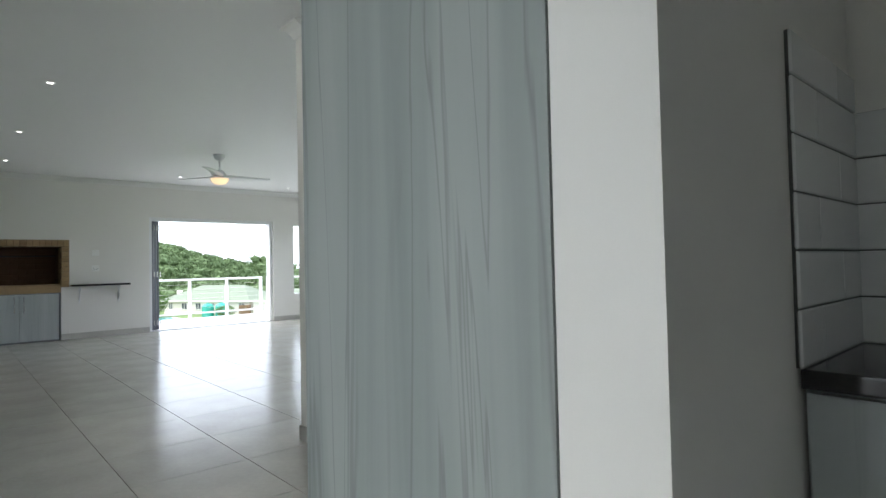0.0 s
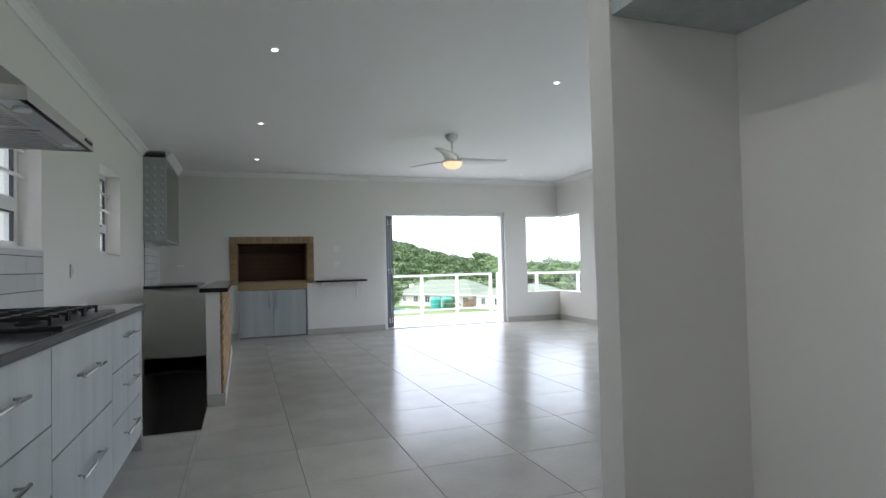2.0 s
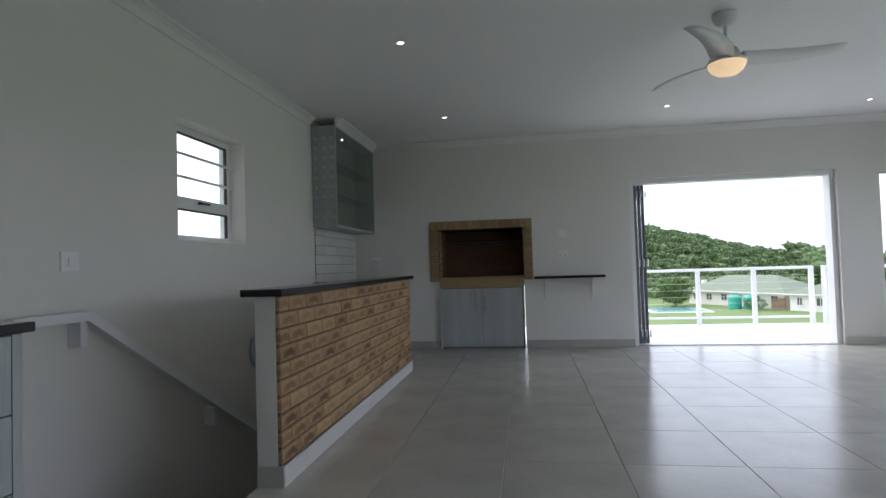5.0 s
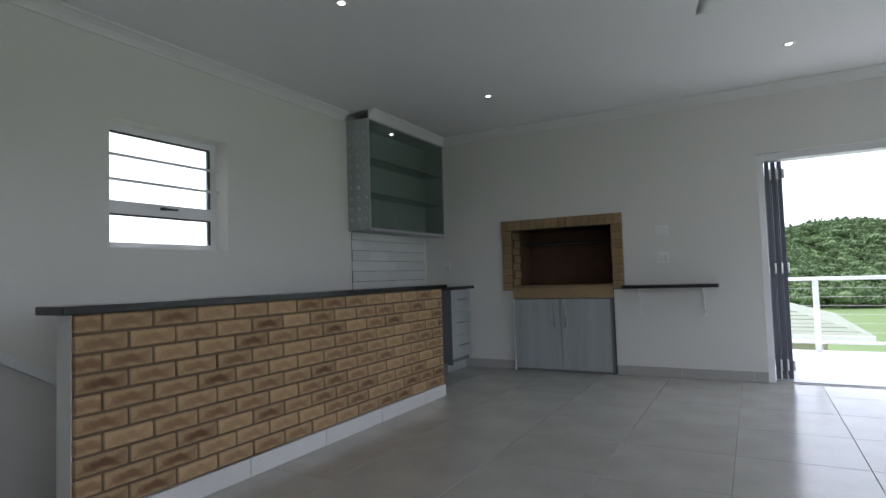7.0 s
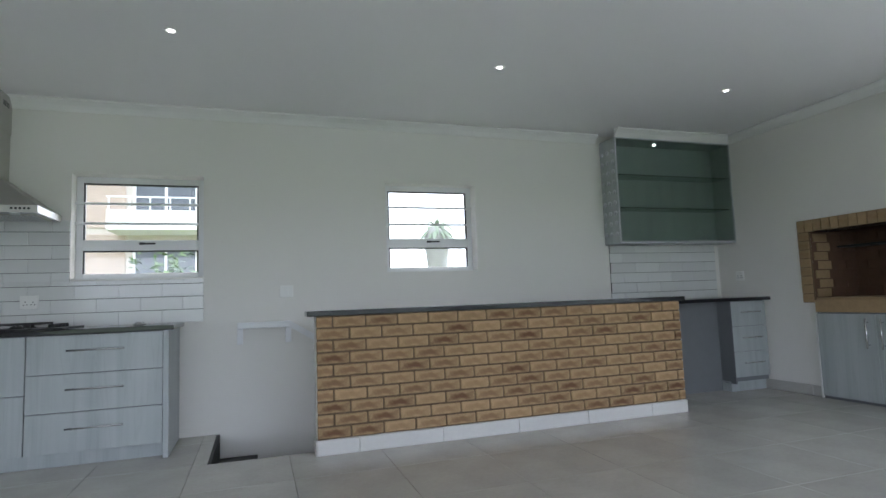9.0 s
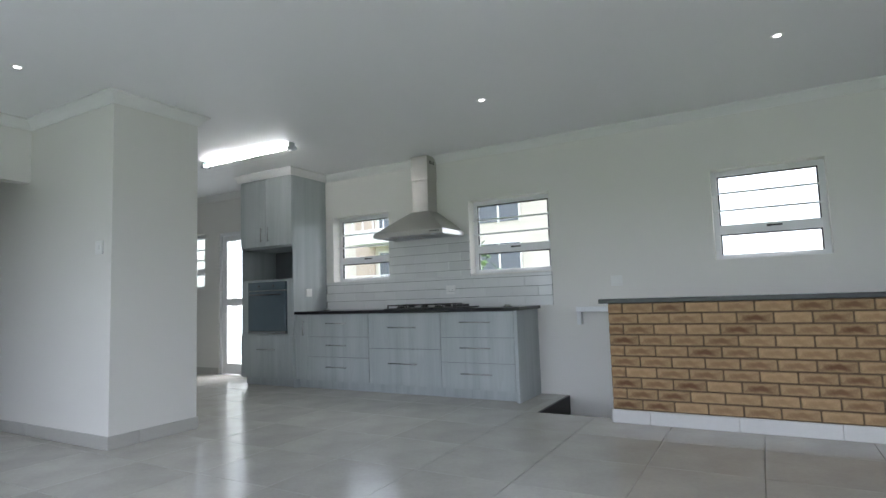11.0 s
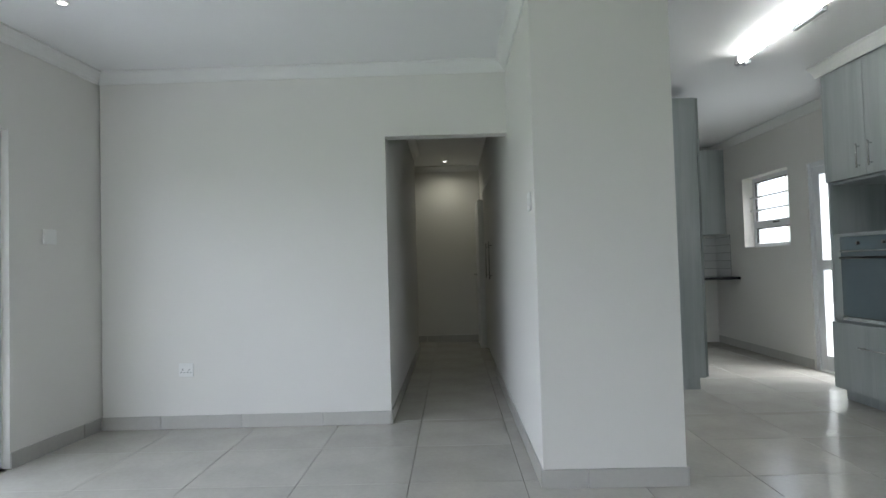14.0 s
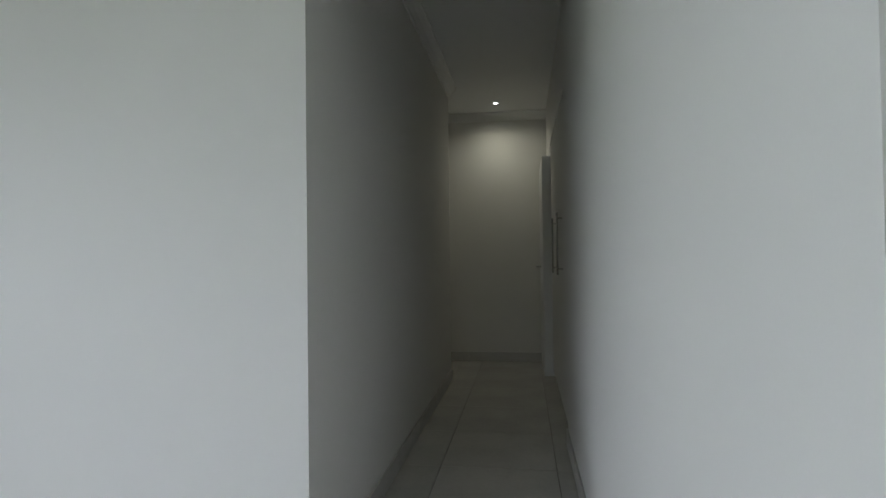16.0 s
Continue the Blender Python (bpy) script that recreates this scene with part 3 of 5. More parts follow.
part("shelf", bbox(0.03, 0.575, 0.018, 0.882, 0.60, 0.64, 0.001), WOOD, tower)
part("top_panel", bbox(0, 0.60, 0.0, 0.90, 2.575, 2.60, 0.002), WOOD, tower)
part("stile", bbox(0.555, 0.59, 0.018, 0.12, 0.64, 1.285, 0.001), WOOD, tower)
part("stile", bbox(0.555, 0.59, 0.79, 0.882, 0.64, 1.285, 0.001), WOOD, tower)
for a, b, hy in ((0.003, 0.448, 0.39), (0.452, 0.897, 0.51)):
    d = part("cabinet_door", bbox(0.596, 0.614, a, b, 1.722, 2.572, 0.0015), WOOD, tower)
    bm = rod(bmesh.new(), (0.64, hy, 1.78), (0.64, hy, 1.96), 0.0065, 10)
    for z in (1.80, 1.94):
        rod(bm, (0.612, hy, z), (0.64, hy, z), 0.005, 8)
    part("handle", bm, CHROME, d, "satin nickel bar handle", True)
d = part("drawer_front", bbox(0.596, 0.614, 0.003, 0.897, 0.103, 0.62, 0.0015), WOOD, tower)
bar_handle(d, 0.614, 0.32, 0.62, 0.45)

ov = thing("oven", "built-in electric oven with black glass door", "oven", (0.10, -0.275, 0.642))
part("body", bbox(0, 0.47, 0.0, 0.645, 0, 0.64, 0.002), BLACK, ov)
part("control_panel", bbox(0.47, 0.512, 0.0, 0.645, 0.535, 0.64, 0.003), OVENGLASS, ov, "dark glass control panel")
part("trim", bbox(0.468, 0.518, 0.0, 0.645, 0.525, 0.535, 0.001), CHROME, ov)
dr = part("oven_door", bbox(0.472, 0.512, 0.002, 0.643, 0.03, 0.523, 0.004), OVENGLASS, ov, "black glass door, reflected window blue put into its colour")
part("bottom_trim", bbox(0.468, 0.516, 0.0, 0.645, 0.0, 0.026, 0.002), CHROME, ov)
bm = rod(bmesh.new(), (0.55, 0.05, 0.48), (0.55, 0.60, 0.48), 0.009, 12)
for y in (0.09, 0.56):
    rod(bm, (0.51, y, 0.48), (0.55, y, 0.48), 0.007, 8)
part("handle", bm, BLACK, dr, "long black bar handle", True)
for y in (0.20, 0.45):
    bm = rod(bmesh.new(), (0.51, y, 0.588), (0.524, y, 0.588), 0.014, 16)
    part("knob", bm, BLACK, ov, "", True)

# gas hob
hob = thing("gas_hob", "wide black gas hob with cast iron grates on the worktop", "hob", (0.06, 1.80, 0.904))
part("tray", bbox(0, 0.50, 0, 0.92, 0.0, 0.012, 0.004), BLACK, hob)
for gy in (0.02, 0.26, 0.50):
    bm = bmesh.new()
    for x in (0.05, 0.17, 0.29, 0.41):
        box(bm, x, x + 0.012, gy, gy + 0.225, 0.035, 0.048)
    for y in (gy, gy + 0.10, gy + 0.213):
        box(bm, 0.02, 0.46, y, y + 0.012, 0.034, 0.047)
    for x in (0.02, 0.448):
        for y in (gy, gy + 0.213):
            box(bm, x, x + 0.012, y, y + 0.012, 0.011, 0.036)
    part("grate", bm, IRON, hob, "cast iron grate")
    for x in ((0.14, 0.36) if gy != 0.26 else (0.25,)):
        bm = bmesh.new()
        lathe(bm, [(0.045, 0.011), (0.045, 0.02), (0.034, 0.022), (0.034, 0.03), (0.01, 0.032)], (x, gy + 0.11, 0), 18)
        part("burner", bm, IRON, hob, "", True)
for k in range(5):
    bm = bmesh.new()
    lathe(bm, [(0.02, 0.011), (0.019, 0.034), (0.015, 0.037)], (0.08 + k * 0.075, 0.82, 0), 16)
    part("knob", bm, BLACK, hob, "", True)
for y, s in ((0.68, 1), (3.12, 2)):
    r = thing("pop_up_cap", "small round chrome cap on the worktop", "worktop cap", (0.22, y, 0.904))
    bm = bmesh.new()
    lathe(bm, [(0.045, 0), (0.045, 0.006), (0.03, 0.012), (0.028, 0.02), (0.006, 0.022)], (0, 0, 0), 20)
    part("cap", bm, CHROME, r, "", True)

# chimney hood
hood = thing("cooker_hood", "stainless steel chimney hood on the wall", "cooker hood", (0.002, 2.09, 1.70))
bm = bmesh.new()
for z, x, y in ((0.0, 0.50, 0.45), (0.05, 0.50, 0.45), (0.30, 0.215, 0.115)):
    for c in ((0, -y), (x, -y), (x, y), (0, y)):
        bm.verts.new((*c, z))
bm.verts.ensure_lookup_table()
for r in (0, 4):
    for i in range(4):
        bm.faces.new([bm.verts[r + j] for j in (i, (i + 1) % 4, 4 + (i + 1) % 4, 4 + i)])
bm.faces.new([bm.verts[j] for j in (8, 9, 10, 11)])
part("canopy", bm, STEEL, hood)
bm = bbox(0.03, 0.47, -0.42, 0.42, 0.004, 0.012, 0.002)
part("filter_plate", bm, GREYALU, hood, "grey filter plate")
for y in (-0.22, 0.22):
    f = part("filter", bbox(0.08, 0.40, y - 0.19, y + 0.19, -0.002, 0.006, 0.002), STEEL, hood)
    for k in range(9):
        part("slot", bbox(0.10, 0.38, y - 0.17 + k * 0.04, y - 0.155 + k * 0.04, -0.006, -0.001, 0.001), GREYALU, f)
for y in (-0.3, 0.3):
    bm = bmesh.new()
    lathe(bm, [(0.03, -0.004), (0.03, 0.006)], (0.44, y, 0), 16)
    part("lamp", bm, FROST, hood, "unlit frosted hood lamp")
part("duct", bbox(0.0, 0.20, -0.105, 0.105, 0.302, 0.70, 0.004), STEEL, hood, "square chimney duct")
part("upper_duct", bbox(0.0, 0.206, -0.111, 0.111, 0.66, 0.945, 0.004), STEEL, hood, "wider upper sleeve of the duct")
for side_y in (-0.112, 0.111):
    for k in range(4):
        part("vent_slot", bbox(0.06 + k * 0.028, 0.076 + k * 0.028, side_y, side_y + 0.001, 0.85, 0.89, 0), BLACK, hood)
for k in range(5):
    bm = rod(bmesh.new(), (0.499, 0.30 + k * 0.025, 0.028), (0.506, 0.30 + k * 0.025, 0.028), 0.008, 12)
    part("button", bm, BLACK, hood)

# tall cupboard, fridge recess cupboard, scullery
tc = thing("tall_cupboard", "tall grey woodgrain cupboard beside the fridge recess", "tall cabinet", (1.414, -1.565, 0))
part("plinth", bbox(0.07, 0.59, 0.0, 0.713, 0, 0.10, 0.001), WOOD, tc)
part("body", bbox(0.02, 0.595, 0.0, 0.722, 0.10, 2.58, 0.002), WOOD, tc)
part("door", bbox(0.0, 0.018, 0.0, 0.725, 0.11, 2.575, 0.0015), WOODP, tc, "tall door with wavy dark grain, its board darkened for dimmer light")

fc = thing("fridge_cupboard", "grey woodgrain cupboard hung above the fridge recess", "wall cabinet", (2.48, -0.838, 2.012))
part("body", bbox(0.02, 0.607, 0.0, 1.938, 0.0, 0.60, 0.001), WOOD, fc)
part("lower_rail", bbox(0.0, 0.02, 0.0, 1.938, 0.0, 0.062, 0.001), WOOD, fc)
for k in range(3):
    part("cabinet_door", bbox(0.0, 0.018, 0.003 + k * 0.646, 0.643 + k * 0.646, 0.078, 0.595, 0.0015), WOOD, fc)
    part("finger_grip", bbox(0.008, 0.0195, 0.003 + k * 0.646, 0.643 + k * 0.646, 0.063, 0.077, 0.002), WOODD, fc, "dark finger grip")

wc = thing("scullery_wall_cupboard", "grey woodgrain wall cupboard in the scullery corner", "wall cabinet", (0.003, -3.617, 1.46))
part("body", bbox(0.0, 1.55, 0.0, 0.30, 0.0, 1.12, 0.002), WOOD, wc)
for k in range(3):
    d = part("cabinet_door", bbox(0.002 + k * 0.517, 0.514 + k * 0.517, 0.302, 0.32, 0.002, 1.118, 0.0015), WOOD, wc)
    part("handle", rod(bmesh.new(), (0.46 + k * 0.517, 0.345, 0.08), (0.46 + k * 0.517, 0.345, 0.24), 0.005, 8), CHROME, d, "short bar handle", True)

sc = thing("scullery_unit", "grey woodgrain base units under the scullery worktop", "kitchen cabinet", (1.91, -3.6, 0))
part("body", bbox(0.0, 0.405, 0.0, 1.865, 0.10, 0.868, 0.002), WOOD, sc)
part("plinth", bbox(0.07, 0.405, 0.0, 1.865, 0, 0.10, 0.001), WOOD, sc)
for k in range(3):
    part("door", bbox(-0.018, 0.0, 0.003 + k * 0.62, 0.617 + k * 0.62, 0.105, 0.862, 0.0015), WOOD, sc)
sw = thing("scullery_worktop", "polished black granite worktop in the scullery corner", "worktop", (0, -3.6, 0.87))
part("slab", bbox(1.88, 2.317, 0.0, 1.865, 0, 0.034, 0.005), GRANITE, sw)
part("slab", bbox(0.003, 1.878, -0.015, 0.62, 0, 0.034, 0.005), GRANITE, sw)
uc = thing("scullery_wall_cabinet", "grey woodgrain wall cabinet in the scullery", "wall cabinet", (0.55, -3.6, 1.42))
part("body", bbox(0, 1.2, 0, 0.33, 0, 0.95, 0.002), WOOD, uc)
for k in range(2):
    part("cabinet_door", bbox(0.003 + k * 0.6, 0.597 + k * 0.6, 0.331, 0.349, 0.0, 0.95, 0.0015), WOOD, uc)
pp = thing("waste_pipe", "white plastic waste pipe and hose below the worktop", "pipe", (0.9, -3.5, 0))
bm = rod(bmesh.new(), (0, 0, 0), (0, 0, 0.55), 0.022, 12)
rod(bm, (0, 0, 0.55), (0.18, 0, 0.62), 0.022, 12)
part("pipe", bm, PLASTIC, pp, "", True)
part("trap", rod(bmesh.new(), (0.18, 0, 0.5), (0.18, 0, 0.868), 0.03, 14), PLASTIC, pp, "", True)

# ---- bar with brick face ----
bar = thing("bar_counter", "low bar wall faced with yellow-brown brick, plastered ends", "bar", (0.9, 4.33, 0))
core = part("core_wall", bbox(0.0, 0.105, 0.0, 3.04, 0.0, 0.925, 0.002), PAINT, bar, "greige plastered back and end")
part("mortar_bed", box(bmesh.new(), 0.105, 0.119, 0.006, 3.034, 0.10, 0.925), MORTAR, bar)
part("lower_wall", box(bmesh.new(), 0.0, 0.105, 0.0, 3.04, -0.205, 0.0), PAINT, bar)
part("worktop", bbox(-0.045, 0.17, -0.06, 3.065, 0.926, 0.962, 0.006, 3), GRANITE, bar, "black granite bar top")

# ---- corner nook with glass cabinet ----
nk = thing("nook_worktop", "black granite worktop in the corner beside the bar", "worktop", (0, 7.36, 0.886))
part("slab", bbox(0.003, 0.63, -0.04, 1.482, 0, 0.034, 0.005), GRANITE, nk)
nd = thing("drawer_unit", "narrow grey woodgrain unit with three small drawers in the corner", "kitchen cabinet", (0.01, 8.38, 0), group="nook units")
part("body", bbox(0, 0.54, 0.018, 0.44, 0.10, 0.884, 0.001), WOODD, nd)
# this side is coloured dark to carry the shade of the knee space
part("side_panel", bbox(0, 0.56, 0.0, 0.018, 0.08, 0.884, 0.001), WOODD, nd, "side panel of the knee space, coloured dark for its shade")
part("plinth", bbox(0.02, 0.50, 0.0, 0.44, 0, 0.10, 0.001), WOOD, nd)
for z0, z1 in ((0.14, 0.385), (0.385, 0.635), (0.635, 0.88)):
    d = part("drawer_front", bbox(0.545, 0.563, 0.005, 0.438, z0 + 0.003, z1 - 0.003, 0.0015), WOOD, nd)
    bar_handle(d, 0.563, 0.10, 0.34, z0 + 0.14)
# block fills the open knee space; its dark colour stands for recess shade
kp = thing("knee_panel", "dark block filling the knee space, recess shade in its colour", "panel", (0.004, 7.475, 0))
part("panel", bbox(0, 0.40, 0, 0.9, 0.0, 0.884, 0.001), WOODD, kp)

gc = thing("glass_cabinet", "grey wall cabinet with glass doors and glass shelves", "wall cabinet", (0.003, 7.38, 1.50))
CD, CL, CH = 0.255, 1.46, 1.08
part("back_panel", bbox(0, 0.016, 0.02, CL, 0.02, CH - 0.02, 0), WOOD, gc)
side = part("side_panel", bbox(0, CD, 0.0, 0.02, 0.0, CH, 0.001), WOOD, gc, "side panel with rows of round studs")
part("side_panel", bbox(0, CD, CL - 0.02, CL, 0.0, CH, 0.001), WOOD, gc)
part("top_panel", bbox(0, CD, 0.02, CL - 0.02, CH - 0.02, CH, 0.001), WOOD, gc)
part("bottom_panel", bbox(0, CD, 0.02, CL - 0.02, 0.0, 0.022, 0.001), WOOD, gc)
for z in (0.36, 0.70):
    part("glass_shelf", bbox(0.02, CD - 0.03, 0.022, CL - 0.022, z, z + 0.008, 0), GREENGLASS, gc)
d = part("glass_door", bbox(CD + 0.002, CD + 0.008, 0.012, CL - 0.012, 0.022, CH - 0.014, 0), GREENGLASS, gc, "greenish glass door")
for q in ((0.0, CL, 0.0, 0.022), (0.0, CL, CH - 0.014, CH), (0.0, 0.012, 0.022, CH - 0.014), (CL - 0.012, CL, 0.022, CH - 0.014)):
    part("door_strip", bbox(CD + 0.0, CD + 0.014, *q, 0.002), GREYALU, d)
for x in (0.040, 0.128, 0.216):
    for k in range(9):
        bm = bmesh.new()
        lathe(bm, [(0.022, 0.0005), (0.022, 0.007), (0.019, 0.010), (0.004, 0.011)], (0, 0, 0), 18)
        bm.transform(Matrix.Translation((x, 0.0, 0.10 + k * 0.105)) @ Matrix.Rotation(radians(90), 4, "X"))
        part("stud", bm, GREYALU, side, "round satin stud", True)
bm = bmesh.new()
lathe(bm, [(0.017, 0), (0.017, 0.006)], (0.14, 0.58, CH - 0.03), 16)
part("cabinet_lamp", bm, LAMP, gc, "small lit downlight")

# ---- braai ----
br = thing("braai", "built-in brick braai with a dark red firebox", "fireplace", (1.0, 8.845, 0))
bm = box(bmesh.new(), 0.112, 1.188, 0.56, 0.62, 0.86, 1.53)
box(bm, 0.09, 0.112, 0.0, 0.62, 0.86, 1.53)
box(bm, 1.188, 1.21, 0.0, 0.62, 0.86, 1.53)
box(bm, 0.09, 1.21, 0.0, 0.62, 1.51, 1.56)
part("firebox", bm, FIREDK, br, "dark red brick firebox")
part("hearth", bbox(0.112, 1.188, 0.0, 0.56, 0.80, 0.90, 0.002), FIREB, br, "brick hearth slab")
for z in range(7):
    for k in range(5):
        x0 = 0.114 + k * 0.226 - (0.113 if z % 2 else 0)
        a, b = max(0.113, x0), min(1.187, x0 + 0.218)
        if b - a > 0.03:
            part("back_brick", bbox(a, b, 0.548, 0.562, 0.905 + z * 0.085, 0.98 + z * 0.085, 0.003, 1), FIREDK, br)
    # front side bricks take the paler brick, deeper ones the dark red
    for x in (0.111, 1.178):
        for k in range(3):
            part("side_brick", bbox(x, x + 0.011, 0.02 + k * 0.18 + (0.04 if z % 2 else 0), 0.19 + k * 0.18 + (0.03 if z % 2 else 0), 0.905 + z * 0.085, 0.98 + z * 0.085, 0.002, 1), FIREDK if k else FIREB, br)
part("grid", bbox(0.13, 1.17, 0.30, 0.54, 1.36, 1.375, 0.002), IRON, br, "dark iron hood bar")

bc = thing("braai_cabinet", "grey woodgrain double-door cabinet under the braai", "cabinet", (1.13, 8.80, 0))
part("frame", bbox(-0.018, 1.045, 0.02, 0.40, 0.0, 0.765, 0.002), WOODD, bc)
for s in (-0.018, 1.03):
    part("side_strip", bbox(s, s + 0.015, 0.0, 0.044, 0.0, 0.765, 0.001), TRIM if s < 0 else WOODD, bc)
for a, b, hx in ((0.002, 0.511, 0.45), (0.515, 1.024, 0.57)):
    d = part("cabinet_door", bbox(a, b, 0.0, 0.018, 0.025, 0.755, 0.0015), WOOD, bc)
    bm = rod(bmesh.new(), (hx, -0.03, 0.47), (hx, -0.03, 0.72), 0.007, 10)
    for z in (0.5, 0.69):
        rod(bm, (hx, 0.001, z), (hx, -0.03, z), 0.005, 8)
    part("handle", bm, CHROME, d, "satin nickel bar handle", True)

sh = thing("wall_shelf", "black granite shelf on white metal brackets", "shelf", (2.31, 8.842, 0.86))
part("board", bbox(0.0, 0.84, -0.22, 0, 0, 0.032, 0.004), GRANITE, sh)
for x in (0.12, 0.69):
    bm = bbox(x, x + 0.022, -0.006, 0, -0.28, 0.0, 0.001)
    b = part("bracket", bm, WHITE, sh, "white metal bracket")
    part("arm", bbox(x, x + 0.022, -0.19, -0.006, -0.006, -0.0005, 0.001), WHITE, b)
    bm = bmesh.new()
    for k in range(8):
        t0, t1 = k / 8, (k + 1) / 8
        f = lambda t: (x + 0.011, -0.006 - 0.17 * t ** 1.6, -0.24 + 0.235 * t ** 0.6)
        rod(bm, f(t0), f(t1), 0.006, 8)
    part("brace", bm, WHITE, b, "", True)


# ---- ceiling things ----
fan = thing("ceiling_fan", "white three-blade ceiling fan with an amber glass light bowl", "ceiling fan", (3.585, 5.65, H))
bm = bmesh.new()
lathe(bm, [(0.078, 0.0), (0.078, -0.012), (0.072, -0.035), (0.055, -0.062), (0.034, -0.078), (0.018, -0.084)], (0, 0, 0))
part("canopy", bm, WHITE, fan, "", True)
part("rod", rod(bmesh.new(), (0, 0, -0.07), (0, 0, -0.225), 0.011, 14), WHITE, fan, "", True)
bm = bmesh.new()
lathe(bm, [(0.016, -0.212), (0.045, -0.22), (0.072, -0.24), (0.082, -0.268), (0.086, -0.295), (0.118, -0.308), (0.125, -0.325), (0.115, -0.33)], (0, 0, 0))
part("motor", bm, WHITE, fan, "rounded white motor housing", True)
bm = bmesh.new()
lathe(bm, [(0.118, -0.331), (0.116, -0.345), (0.10, -0.375), (0.07, -0.398), (0.03, -0.408), (0.004, -0.41)], (0, 0, 0))
part("light_bowl", bm, BOWL, fan, "lit amber glass bowl", True)
for ang in (-2, 118, 238):
    bm = bmesh.new()
    rows = []
    for k in range(13):
        t = k / 12
        r = 0.07 + 0.62 * t
        wd = 0.075 - 0.028 * t + 0.02 * math.sin(math.pi * t)
        off = 0.045 * math.sin(math.pi * t) - 0.015
        tilt = -radians(13 - 5 * t)
        zc = -0.302 + 0.012 * t
        ring = []
        for u, th in ((-1, 0), (0, 0.004), (1, 0), (1, -0.006), (0, -0.004), (-1, -0.006)):
            ring.append(bm.verts.new((r, off + u * wd * math.cos(tilt), zc + u * wd * math.sin(tilt) + th)))
        rows.append(ring)
    for p, q in zip(rows, rows[1:]):
        for i in range(6):
            bm.faces.new((p[i], p[(i + 1) % 6], q[(i + 1) % 6], q[i]))
    bm.faces.new(rows[0]), bm.faces.new(rows[-1][::-1])
    bm.transform(Matrix.Rotation(radians(ang), 4, "Z"))
    part("blade", bm, WHITE, fan, "curved white blade", True)

dl = thing("downlight", "small round recessed white downlight, lit", "downlight", (1.42, 3.48, H), group="ceiling downlights")
bm = bmesh.new()
lathe(bm, [(0.040, -0.001), (0.040, -0.005), (0.030, -0.006), (0.023, -0.003)], (0, 0, 0), 24)
part("ring", bm, PLASTIC, dl, "", True)
bm = bmesh.new()
lathe(bm, [(0.022, -0.003), (0.020, -0.006), (0.004, -0.007)], (0, 0, 0), 20)
part("led", bm, LAMP, dl, "lit lamp", True)
for x, y in ((1.39, 5.62), (1.40, 7.68), (3.74, 7.85), (3.77, 3.57), (5.83, 5.95), (5.83, 8.14), (3.81, 1.17), (5.75, 1.11), (3.70, -3.95)):
    copy_thing(dl, pose(x, y, H))
ps = new("passage_downlight_beam", bpy.data.lights.new("passage_downlight_beam", "SPOT"))
ps.data.energy, ps.data.spot_size, ps.data.spot_blend, ps.data.color, ps.data.shadow_soft_size = 3.2, radians(155), 1.0, (1.0, 0.96, 0.76), 0.03
ps.matrix_world = look((3.70, -3.95, H - 0.02), (3.70, -4.05, 0))

fl = thing("fluorescent_fitting", "open fluorescent batten with a lit tube on the kitchen ceiling", "ceiling light", (1.43, -0.06, H))
part("batten", bbox(-0.018, 0.018, 0.03, 1.36, -0.032, -0.001, 0.003), PLASTIC, fl, "white batten")
part("tube", rod(bmesh.new(), (0.022, 0.03, -0.060), (0.022, 1.36, -0.060), 0.0125, 14), TUBE, fl, "lit tube", True)
for x in (-0.032, 0.022):
    for y in (-0.005, 1.345):
        part("holder", rod(bmesh.new(), (x, y, -0.060), (x, y + 0.055, -0.060), 0.021, 16), GREYALU, fl, "round grey tube holder", True)
for y in (0.015, 1.375):
    part("end_bracket", bbox(-0.034, 0.034, y - 0.01, y + 0.01, -0.046, -0.001, 0.003), GREYALU, fl)
part("ballast", bbox(-0.085, -0.05, 0.55, 0.85, -0.05, -0.001, 0.004), WOODD, fl, "dark ballast box")


# ---- switches and sockets ----
def plate(m, kind, label, w=0.1):
    """A wall plate in its own x (across), z (up) plane, facing -y, set at pose m."""
    p = thing("wall_socket" if kind == "socket" else "light_switch", label, "socket" if kind == "socket" else "switch")
    p.matrix_world = m
    part("cover_plate", bbox(-w / 2, w / 2, -0.010, 0.0, -0.05, 0.05, 0.004), PLASTIC, p)
    if kind == "socket":
        for dx in (-0.024, 0.024):
            for hx, hz in ((0, 0.002), (-0.011, -0.018), (0.011, -0.018)):
                part("pin_hole", rod(bmesh.new(), (dx + hx, -0.0085, hz), (dx + hx, -0.0108, hz), 0.0042, 10), BLACK, p)
            part("rocker", bbox(dx - 0.008, dx + 0.008, -0.013, -0.009, 0.026, 0.042, 0.001), PLASTIC, p)
    elif kind == "switch":
        part("rocker", bbox(-0.014, 0.014, -0.015, -0.009, -0.022, 0.022, 0.002), PLASTIC, p)
    return p


plate(pose(0.001, 4.19, 1.125, 0, 0, 90), "switch", "white square light switch on the stair wall", 0.11)
plate(pose(2.67, 8.844, 1.41), "blank", "blank white square wall plate", 0.11)
plate(pose(2.67, 8.844, 1.148), "socket", "white double wall socket above the shelf", 0.11)
plate(pose(0.28, 8.844, 1.14), "socket", "white wall socket beside the glass cabinet")
plate(pose(0.34, 0.501, 1.13, 0, 0, 180), "switch", "white isolator switch on the oven tower side")
plate(pose(3.089, 0.43, 1.52, 0, 0, -90), "socket", "white double socket in the fridge recess", 0.12)
